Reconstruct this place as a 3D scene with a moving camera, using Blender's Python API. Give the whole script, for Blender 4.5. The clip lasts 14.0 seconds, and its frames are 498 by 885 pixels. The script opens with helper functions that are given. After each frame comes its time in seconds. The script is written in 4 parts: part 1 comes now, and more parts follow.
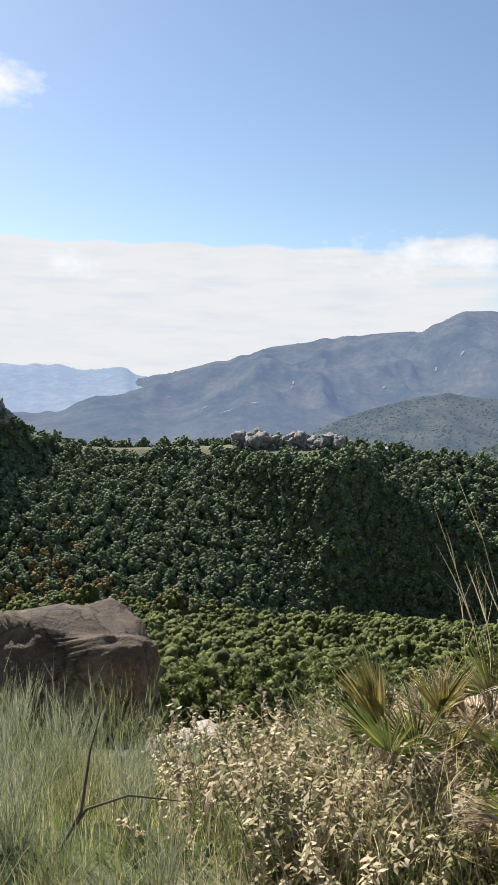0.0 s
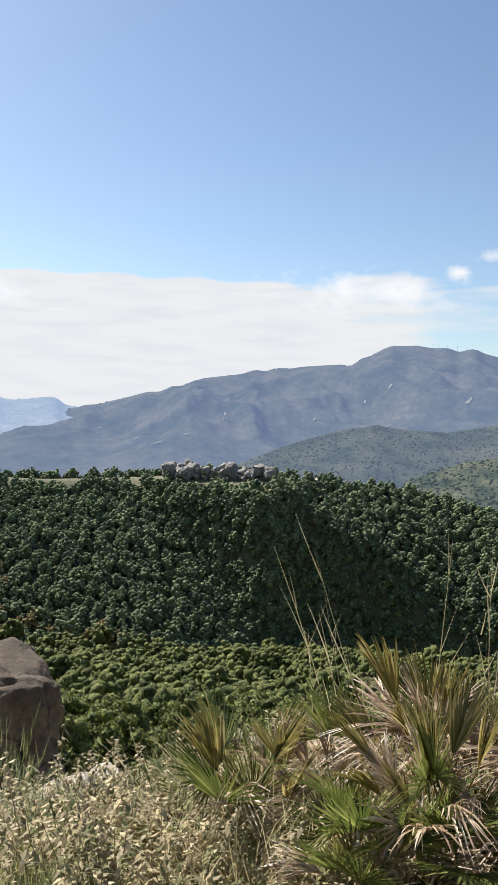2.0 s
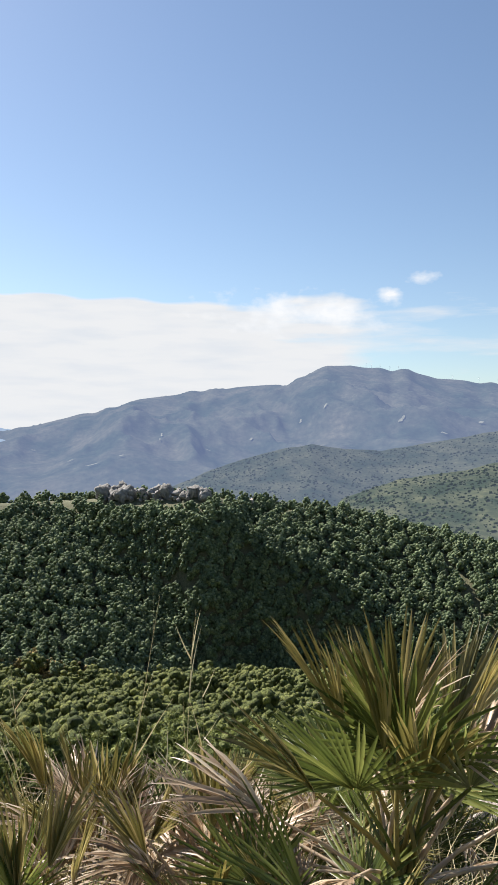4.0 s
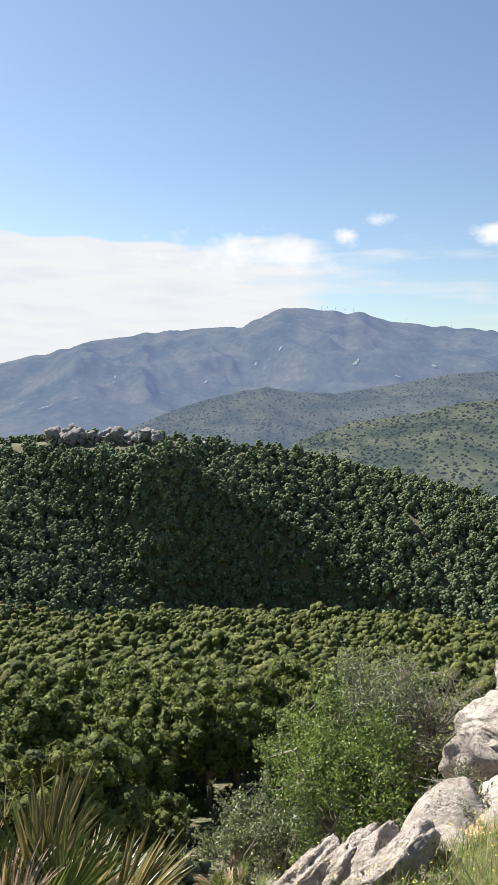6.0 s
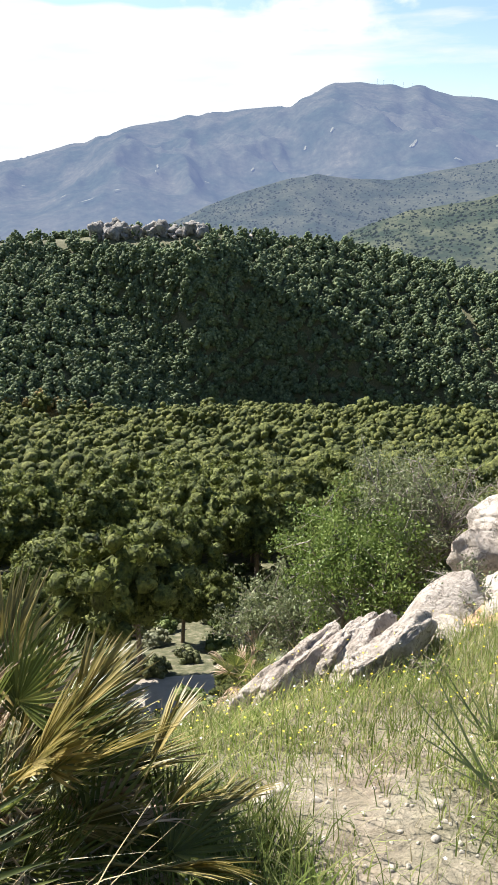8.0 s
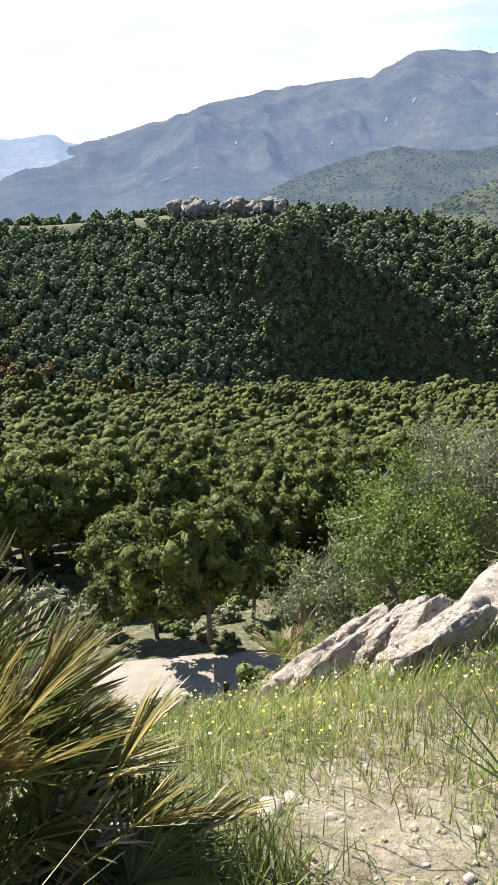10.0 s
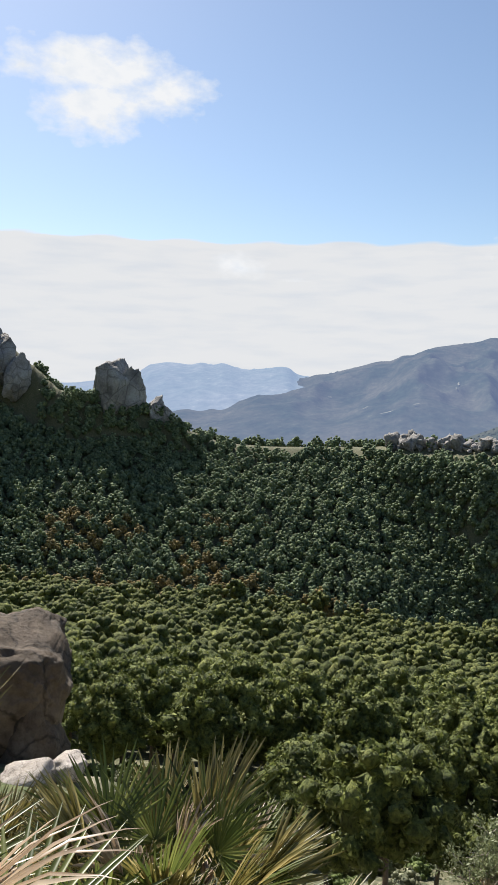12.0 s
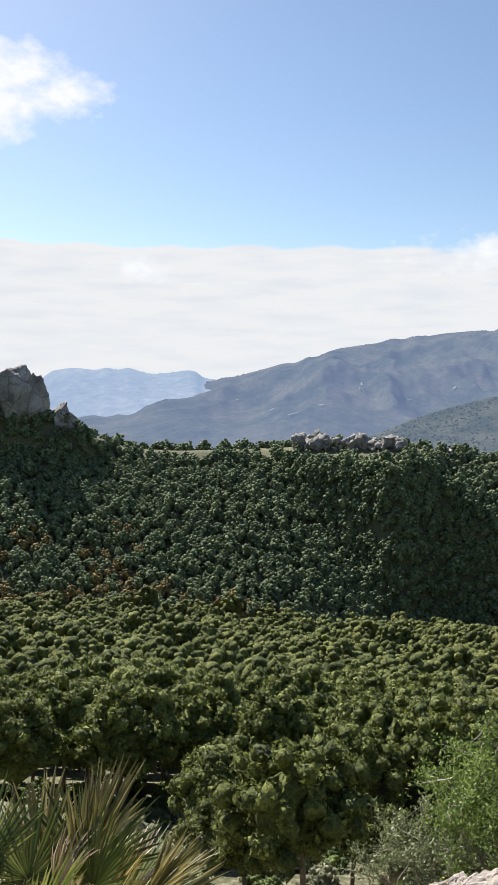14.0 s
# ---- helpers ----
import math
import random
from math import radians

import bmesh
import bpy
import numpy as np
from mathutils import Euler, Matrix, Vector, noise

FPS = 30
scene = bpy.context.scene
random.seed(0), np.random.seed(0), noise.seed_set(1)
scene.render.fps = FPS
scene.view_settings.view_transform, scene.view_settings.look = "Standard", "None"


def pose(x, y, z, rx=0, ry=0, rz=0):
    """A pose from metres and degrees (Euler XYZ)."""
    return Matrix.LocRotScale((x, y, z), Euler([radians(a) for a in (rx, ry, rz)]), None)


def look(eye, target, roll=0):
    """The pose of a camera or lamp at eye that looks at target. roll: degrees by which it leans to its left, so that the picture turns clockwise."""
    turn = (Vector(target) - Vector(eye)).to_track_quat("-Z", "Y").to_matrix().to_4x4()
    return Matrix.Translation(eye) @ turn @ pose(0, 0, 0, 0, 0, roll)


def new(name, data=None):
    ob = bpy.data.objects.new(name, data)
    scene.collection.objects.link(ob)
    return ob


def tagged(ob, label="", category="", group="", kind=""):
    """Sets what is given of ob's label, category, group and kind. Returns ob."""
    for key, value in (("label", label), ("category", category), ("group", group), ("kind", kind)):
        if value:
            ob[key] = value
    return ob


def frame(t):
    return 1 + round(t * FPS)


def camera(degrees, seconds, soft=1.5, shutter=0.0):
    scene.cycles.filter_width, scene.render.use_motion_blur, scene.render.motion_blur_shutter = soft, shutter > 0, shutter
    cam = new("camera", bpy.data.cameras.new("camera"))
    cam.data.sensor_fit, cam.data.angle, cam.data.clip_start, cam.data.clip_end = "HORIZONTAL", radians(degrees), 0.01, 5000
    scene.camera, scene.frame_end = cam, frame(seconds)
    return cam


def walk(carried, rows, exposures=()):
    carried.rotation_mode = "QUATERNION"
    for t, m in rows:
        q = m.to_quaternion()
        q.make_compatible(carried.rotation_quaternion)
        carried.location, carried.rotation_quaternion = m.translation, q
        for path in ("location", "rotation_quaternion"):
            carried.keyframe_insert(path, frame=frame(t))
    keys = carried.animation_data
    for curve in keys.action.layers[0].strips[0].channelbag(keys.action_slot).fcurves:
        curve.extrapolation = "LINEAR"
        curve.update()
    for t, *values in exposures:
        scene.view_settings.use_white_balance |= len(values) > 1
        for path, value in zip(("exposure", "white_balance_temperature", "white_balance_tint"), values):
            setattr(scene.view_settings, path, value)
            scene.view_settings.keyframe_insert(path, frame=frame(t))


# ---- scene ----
cam = camera(35.37, 14.0, 1.0)
PATH = [
    (0, (-2.534, -2.287, 1.548), (-2.5017, -0.2929, 1.3922), 0.90),
    (0.5, (-2.436, -2.262, 1.563), (-2.2127, -0.2795, 1.4248), 1.49),
    (1, (-2.347, -2.278, 1.587), (-2.0875, -0.2968, 1.4905), 1.64),
    (1.5, (-2.267, -2.301, 1.615), (-2.0368, -0.3158, 1.5382), 1.49),
    (2, (-2.162, -2.315, 1.613), (-1.9572, -0.3266, 1.5400), 1.34),
    (2.5, (-1.984, -2.380, 1.629), (-1.6396, -0.4107, 1.5658), 0.38),
    (3, (-1.700, -2.329, 1.643), (-1.3041, -0.3693, 1.5926), -0.25),
    (3.5, (-1.392, -2.234, 1.727), (-0.9955, -0.2741, 1.6878), 0.83),
    (4, (-1.018, -2.095, 1.728), (-0.6552, -0.1278, 1.7096), 0.63),
    (4.2, (-0.830, -2.066, 1.772), (-0.4756, -0.0981, 1.7468), -0.07),
    (6.3, (0.381, -0.562, 1.534), (0.8726, 1.3661, 1.3366), 0.68),
    (6.5, (0.430, -0.560, 1.543), (0.9141, 1.3671, 1.3137), -0.06),
    (7, (0.516, -0.551, 1.535), (0.9742, 1.3547, 1.1382), -1.05),
    (7.5, (0.553, -0.520, 1.532), (0.9145, 1.3606, 0.9537), -1.38),
    (7.7, (0.561, -0.509, 1.525), (0.9193, 1.3588, 0.9060), -0.67),
    (9.8, (0.807, -0.172, 1.297), (0.9346, 1.6554, 0.4951), -2.25),
    (10, (0.819, -0.172, 1.301), (0.9562, 1.6891, 0.5831), -1.97),
    (10.5, (0.806, -0.200, 1.347), (0.9827, 1.7459, 0.9186), -0.55),
    (11, (0.796, -0.233, 1.359), (0.8983, 1.7464, 1.0944), 0.73),
    (11.5, (0.700, -0.508, 1.440), (0.4682, 1.4674, 1.2308), 1.33),
    (12, (0.771, -0.904, 1.630), (0.3960, 1.0542, 1.4660), 1.42),
    (12.5, (0.770, -0.880, 1.620), (0.3603, 1.0717, 1.4649), 1.28),
    (13, (0.768, -0.895, 1.623), (0.3399, 1.0528, 1.4682), 1.24),
    (13.5, (0.810, -0.886, 1.619), (0.3676, 1.0585, 1.4675), 0.62),
    (14, (0.871, -0.798, 1.634), (0.7274, 1.1912, 1.4820), 0.26),
]
EXPOSURES = [(0.0, 1.05), (6.5, 1.15), (7.0, 1.26), (7.5, 1.38), (10.0, 1.36), (10.5, 1.2), (11.0, 1.05), (12.0, 0.96), (13.0, 0.98), (13.5, 1.1), (14.0, 1.08)]
walk(cam, [(t, look(eye, target, roll)) for t, eye, target, roll in PATH], EXPOSURES)

# ---- light: clear sky, sun ahead and to the left ----
SUN_AZ, SUN_EL = -37.0, 43.5
world = bpy.data.worlds.new("sky")
scene.world = world
world.use_nodes = True
wn, wl = world.node_tree.nodes, world.node_tree.links
sky = wn.new("ShaderNodeTexSky")
sky.sky_type, sky.sun_disc = "NISHITA", False
sky.sun_elevation, sky.sun_rotation = radians(SUN_EL), radians(SUN_AZ)
sky.altitude, sky.air_density, sky.dust_density, sky.ozone_density = 600, 1.05, 0.7, 1.9
wn["Background"].inputs["Strength"].default_value = 0.064
wl.new(sky.outputs[0], wn["Background"].inputs["Color"])

sun_data = bpy.data.lights.new("sun", "SUN")
sun_data.energy, sun_data.angle, sun_data.color = 5.0, radians(0.5), (1.0, 0.95, 0.87)
sun = new("sun", sun_data)
sun_way = Vector((math.sin(radians(SUN_AZ)) * math.cos(radians(SUN_EL)), math.cos(radians(SUN_AZ)) * math.cos(radians(SUN_EL)), math.sin(radians(SUN_EL))))
sun.matrix_world = look(sun_way * 60, (0, 0, 0))


# ---- materials ----
def nodes_of(name):
    m = bpy.data.materials.new(name)
    m.use_nodes = True
    t = m.node_tree
    return m, t.nodes, t.links, t.nodes["Principled BSDF"]


def ramp(n, stops):
    r = n.new("ShaderNodeValToRGB")
    e = r.color_ramp.elements
    while len(e) < len(stops):
        e.new(0.5)
    for k, (p, c) in enumerate(stops):
        e[k].position, e[k].color = p, (*c, 1)
    return r


def noise_tex(n, l, scale, detail=6, rough=0.6, coord=None):
    t = n.new("ShaderNodeTexNoise")
    t.inputs["Scale"].default_value, t.inputs["Detail"].default_value, t.inputs["Roughness"].default_value = scale, detail, rough
    if coord is not None:
        l.new(coord, t.inputs["Vector"])
    return t


def mixed(n, l, a, b, fac, mode="MIX"):
    m = n.new("ShaderNodeMix")
    m.data_type, m.blend_type = "RGBA", mode
    for k, v in ((0, fac), (6, a), (7, b)):
        if hasattr(v, "is_linked"):
            l.new(v, m.inputs[k])
        elif k == 0:
            m.inputs[k].default_value = v
        else:
            m.inputs[k].default_value = (*v, 1)
    return m.outputs[2]


def bumped(n, l, p, height, strength, distance):
    b = n.new("ShaderNodeBump")
    b.inputs["Strength"].default_value, b.inputs["Distance"].default_value = strength, distance
    l.new(height, b.inputs["Height"])
    l.new(b.outputs[0], p.inputs["Normal"])


def object_coord(n):
    return n.new("ShaderNodeTexCoord").outputs["Object"]


def leaf_material(name, dark, mid, light, island=True, through_light=0.3, rough=0.6, grain=0.0, needles=0.0):
    """Foliage: three tones spread over the pieces, with light coming through."""
    m, n, l, p = nodes_of(name)
    if island:
        r = n.new("ShaderNodeNewGeometry").outputs["Random Per Island"]
    else:
        r = n.new("ShaderNodeObjectInfo").outputs["Random"]
    col = ramp(n, [(0, dark), (0.5, mid), (1, light)])
    l.new(r, col.inputs[0])
    out = col.outputs[0]
    co = object_coord(n)
    patch = noise_tex(n, l, 0.9 if not grain else grain, 4, 0.6, co)
    rr = ramp(n, [(0.3, (0.62, 0.62, 0.6)), (0.7, (1.3, 1.28, 1.2))])
    l.new(patch.outputs[0], rr.inputs[0])
    out = mixed(n, l, out, rr.outputs[0], 1.0, "MULTIPLY")
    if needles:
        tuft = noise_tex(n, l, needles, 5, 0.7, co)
        # shade in the gaps between needle tufts, painted into the colour with brighter tops
        gap_shade = ramp(n, [(0.34, (0.35, 0.38, 0.38)), (0.5, (1.0, 1.0, 0.97)), (0.68, (1.65, 1.55, 1.4))])
        l.new(tuft.outputs[0], gap_shade.inputs[0])
        out = mixed(n, l, out, gap_shade.outputs[0], 1.0, "MULTIPLY")
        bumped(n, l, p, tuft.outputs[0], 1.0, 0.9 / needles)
    l.new(out, p.inputs["Base Color"])
    p.inputs["Roughness"].default_value = rough
    p.inputs["Specular IOR Level"].default_value = 0.25
    if through_light:
        tr = n.new("ShaderNodeBsdfTranslucent")
        l.new(out, tr.inputs["Color"])
        mx = n.new("ShaderNodeMixShader")
        mx.inputs[0].default_value = through_light
        l.new(p.outputs[0], mx.inputs[1])
        l.new(tr.outputs[0], mx.inputs[2])
        l.new(mx.outputs[0], n["Material Output"].inputs["Surface"])
    return m


def rock_material(name, a, b, stain, scale=1.0, bump=0.06, cracks=0.6):
    m, n, l, p = nodes_of(name)
    co = object_coord(n)
    big = noise_tex(n, l, 1.1 * scale, 8, 0.62, co)
    fine = noise_tex(n, l, 14 * scale, 8, 0.7, co)
    col = ramp(n, [(0.32, stain), (0.45, b), (0.62, a)])
    l.new(big.outputs[0], col.inputs[0])
    fr = ramp(n, [(0.3, (0.62, 0.6, 0.57)), (0.55, (1, 1, 1)), (0.75, (1.12, 1.1, 1.06))])
    l.new(fine.outputs[0], fr.inputs[0])
    out = mixed(n, l, col.outputs[0], fr.outputs[0], 1.0, "MULTIPLY")
    vor = n.new("ShaderNodeTexVoronoi")
    vor.feature = "DISTANCE_TO_EDGE"
    vor.inputs["Scale"].default_value = 1.7 * scale
    warp = mixed(n, l, co, noise_tex(n, l, 2.2 * scale, 4, 0.6, co).outputs["Color"], 0.3)
    l.new(warp, vor.inputs["Vector"])
    crack = ramp(n, [(0.0, (0.25, 0.23, 0.2)), (0.04, (1, 1, 1))])
    l.new(vor.outputs["Distance"], crack.inputs[0])
    out = mixed(n, l, out, crack.outputs[0], cracks, "MULTIPLY")
    l.new(out, p.inputs["Base Color"])
    p.inputs["Roughness"].default_value = 0.9
    add = n.new("ShaderNodeMath")
    add.operation = "ADD"
    l.new(big.outputs[0], add.inputs[0])
    l.new(fine.outputs[0], add.inputs[1])
    bumped(n, l, p, add.outputs[0], 0.8, bump)
    return m


def ground_material():
    m, n, l, p = nodes_of("hillside_soil")
    co = object_coord(n)
    big, mid, fine = noise_tex(n, l, 0.35, 6, 0.6, co), noise_tex(n, l, 3.0, 8, 0.65, co), noise_tex(n, l, 30, 6, 0.7, co)
    soil = ramp(n, [(0.35, (0.22, 0.172, 0.12)), (0.5, (0.38, 0.32, 0.245)), (0.68, (0.5, 0.445, 0.36))])
    l.new(mid.outputs[0], soil.inputs[0])
    green = ramp(n, [(0.4, (0.05, 0.075, 0.02)), (0.7, (0.13, 0.15, 0.045))])
    l.new(mid.outputs[0], green.inputs[0])
    where = ramp(n, [(0.42, (0, 0, 0)), (0.56, (1, 1, 1))])
    l.new(big.outputs[0], where.inputs[0])
    out = mixed(n, l, soil.outputs[0], green.outputs[0], where.outputs[0])
    away = n.new("ShaderNodeVectorMath")
    away.operation = "LENGTH"
    l.new(co, away.inputs[0])
    wild = n.new("ShaderNodeMapRange")
    wild.inputs["From Min"].default_value, wild.inputs["From Max"].default_value = 9, 30
    l.new(away.outputs["Value"], wild.inputs["Value"])
    scrubby = ramp(n, [(0.35, (0.05, 0.06, 0.025)), (0.52, (0.11, 0.11, 0.055)), (0.64, (0.22, 0.2, 0.135))])
    l.new(mid.outputs[0], scrubby.inputs[0])
    out = mixed(n, l, out, scrubby.outputs[0], wild.outputs[0])
    fr = ramp(n, [(0.3, (0.6, 0.6, 0.58)), (0.7, (1.25, 1.22, 1.2))])
    l.new(fine.outputs[0], fr.inputs[0])
    l.new(mixed(n, l, out, fr.outputs[0], 1.0, "MULTIPLY"), p.inputs["Base Color"])
    p.inputs["Roughness"].default_value = 0.95
    bumped(n, l, p, fine.outputs[0], 1.0, 0.04)
    return m


def distance_material(name, low, high, haze_glow, haze_strength, scale=0.004):
    """A far range: scrub, bare scars and ravines, with aerial haze added as an even bluish emission."""
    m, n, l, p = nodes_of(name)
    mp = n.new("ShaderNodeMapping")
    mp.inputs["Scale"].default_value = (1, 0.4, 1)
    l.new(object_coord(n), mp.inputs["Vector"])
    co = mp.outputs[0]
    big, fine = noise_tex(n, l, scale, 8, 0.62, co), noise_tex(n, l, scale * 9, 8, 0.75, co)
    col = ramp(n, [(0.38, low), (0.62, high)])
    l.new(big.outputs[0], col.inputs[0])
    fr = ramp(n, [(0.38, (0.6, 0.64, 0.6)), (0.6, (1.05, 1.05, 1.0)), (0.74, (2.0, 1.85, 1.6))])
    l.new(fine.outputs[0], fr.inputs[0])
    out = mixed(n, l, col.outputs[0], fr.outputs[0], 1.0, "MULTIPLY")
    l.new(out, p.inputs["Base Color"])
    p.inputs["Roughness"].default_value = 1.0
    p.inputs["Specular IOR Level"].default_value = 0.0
    p.inputs["Emission Color"].default_value = (*haze_glow, 1)
    p.inputs["Emission Strength"].default_value = haze_strength
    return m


def plain(name, colour, rough=0.7, metal=0.0, var=0.25, scale=8.0):
    m, n, l, p = nodes_of(name)
    t = noise_tex(n, l, scale, 6, 0.65, object_coord(n))
    r = ramp(n, [(0.3, tuple(c * (1 - var) for c in colour)), (0.7, tuple(min(1, c * (1 + var)) for c in colour))])
    l.new(t.outputs[0], r.inputs[0])
    l.new(r.outputs[0], p.inputs["Base Color"])
    p.inputs["Roughness"].default_value, p.inputs["Metallic"].default_value = rough, metal
    bumped(n, l, p, t.outputs[0], 0.4, 0.01)
    return m


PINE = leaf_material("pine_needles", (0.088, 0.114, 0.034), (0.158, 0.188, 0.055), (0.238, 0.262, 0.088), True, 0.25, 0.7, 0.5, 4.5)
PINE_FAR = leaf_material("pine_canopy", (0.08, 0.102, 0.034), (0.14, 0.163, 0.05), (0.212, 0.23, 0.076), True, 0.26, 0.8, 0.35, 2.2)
# ridge needles coloured paler and bluer to stand in for distance haze
PINE_RIDGE_HAZE = leaf_material("hazy_ridge_canopy", (0.115, 0.16, 0.093), (0.185, 0.24, 0.14), (0.275, 0.33, 0.2), True, 0.28, 0.8, 0.35, 2.2)
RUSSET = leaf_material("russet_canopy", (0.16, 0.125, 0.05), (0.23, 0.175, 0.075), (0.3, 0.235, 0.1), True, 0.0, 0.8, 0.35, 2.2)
BARK = plain("pine_bark", (0.16, 0.12, 0.095), 0.9, 0, 0.4, 12)
LIMESTONE = rock_material("limestone", (0.6, 0.54, 0.48), (0.48, 0.42, 0.365), (0.27, 0.23, 0.19), 3.2, 0.045, 0.75)
BOULDER_ROCK = rock_material("weathered_limestone", (0.19, 0.145, 0.1), (0.105, 0.075, 0.05), (0.055, 0.04, 0.027), 0.9, 0.09, 0.8)
CRAG_ROCK = rock_material("crag_rock", (0.42, 0.4, 0.37), (0.3, 0.28, 0.26), (0.16, 0.15, 0.14), 0.12, 0.8)
RIDGE_ROCK = rock_material("ridge_limestone", (0.34, 0.32, 0.3), (0.25, 0.235, 0.22), (0.12, 0.11, 0.1), 0.5, 0.3)
GROUND = ground_material()
ROAD_DIRT = plain("road_dirt", (0.26, 0.225, 0.185), 0.95, 0, 0.2, 1.5)


# ---- building ----
def mesh_of(name, verts, faces, smooth=False):
    me = bpy.data.meshes.new(name)
    verts = np.asarray(verts, np.float32)
    if isinstance(faces, np.ndarray):
        k = faces.shape[1]
        me.vertices.add(len(verts))
        me.vertices.foreach_set("co", verts.ravel())
        me.loops.add(faces.size)
        me.loops.foreach_set("vertex_index", faces.astype(np.int32).ravel())
        me.polygons.add(len(faces))
        me.polygons.foreach_set("loop_start", np.arange(0, faces.size, k, dtype=np.int32))
        me.update(calc_edges=True)
    else:
        me.from_pydata(verts.tolist(), [], faces)
    if smooth:
        me.polygons.foreach_set("use_smooth", [True] * len(me.polygons))
    me.validate()
    return me


def put(name, me, material, parent=None, label=""):
    if material is not None and not me.materials:
        me.materials.append(material)
    ob = new(name, me)
    if parent is not None:
        ob.parent = parent
    if label:
        tagged(ob, label)
    return ob


def ico(sub):
    bm = bmesh.new()
    bmesh.ops.create_icosphere(bm, subdivisions=sub, radius=1)
    v = np.array([x.co[:] for x in bm.verts])
    f = np.array([[x.index for x in q.verts] for q in bm.faces])
    bm.free()
    return v, f


def joined(pieces):
    """One verts, faces pair out of many with faces of one size."""
    vs, fs, k = [], [], 0
    for v, f in pieces:
        vs.append(v)
        fs.append(f + k)
        k += len(v)
    return np.concatenate(vs), np.concatenate(fs)


def smoothstep(a, b, x):
    t = np.clip((x - a) / (b - a), 0, 1)
    return t * t * (3 - 2 * t)


def lumpy(x, y, seed=0.0):
    """Cheap smooth unevenness of about one."""
    return (np.sin(x * 1.3 + seed + 1.7 * np.sin(y * 0.7 + seed)) + np.sin(y * 1.7 - seed + 1.3 * np.sin(x * 0.9)) + 0.5 * np.sin(2.9 * x + 2.3 * y + seed)) / 2.5


# ---- the lie of the land ----
CREST_AZ = [-75, -45, -34, -29.5, -27.4, -25.5, -24.4, -19.5, -17.7, -16, -12.8, -9.4, -8, -2.5, 0, 3, 7.5, 10, 13.6, 16, 19, 24.9, 32.3, 45, 75]
CREST_EL = [10, 9, 5.5, 3.2, 1.6, 0.0, -1.2, -2.2, -2.8, -3.6, -4.7, -4.9, -4.9, -4.7, -4.6, -4.5, -4.4, -4.9, -5.4, -5.4, -6.0, -7.1, -8.6, -9.5, -9]
NEAR_Y = [-60, -12, -4, -1, 0.4, 1.2, 2.0, 3.0, 4.5, 7.5, 12, 18, 21.2, 24.6, 26, 40]
NEAR_Z = [14, 2.6, 0.25, 0.02, -0.1, -0.22, -0.6, -1.45, -2.75, -5.3, -9.1, -14.1, -16.6, -16.75, -17.2, -22.4]


def near_height(x, y):
    z = np.interp(y, NEAR_Y, NEAR_Z)
    shoulder = np.interp(y, [-60, -12, -4, -1, 0.4, 1.2, 3.0, 5.0, 8.5, 12, 21.2, 24.6, 26, 40], [14, 2.6, 0.25, 0.02, -0.12, -0.45, -1.3, -2.3, -3.6, -7.0, -16.6, -16.75, -17.2, -22.4])
    shelf = np.interp(y, [-60, -12, -4, -1, 0.4, 1.2, 2.0, 3.0, 3.6, 5, 8, 21.2, 24.6, 26, 40], [14, 2.6, 0.25, 0.02, -0.1, -0.2, -0.5, -1.02, -1.4, -2.6, -5.4, -16.6, -16.75, -17.2, -22.4])
    a, b = smoothstep(-1.2, -2.8, x), smoothstep(0.8, 1.7, x)
    z = z * (1 - a - b) + shoulder * a + shelf * b
    z = z + 0.42 * np.clip(x - 2.0, 0, 7) * smoothstep(0.5, 3, y) * (1 - smoothstep(8, 18, y))
    return z + 0.04 * lumpy(x * 1.6, y * 1.6, 1) * (1 - smoothstep(18, 20, y) * (1 - smoothstep(26, 28, y)))


# the ridge face: how steep it stands at each height, ray by ray; between two slanting lines a hollow is added,
# steepened to put the slope in shade
FACE_AZ = np.arange(-75, 75.01, 0.5)
FACE_R = np.arange(224, 470, 1.0)


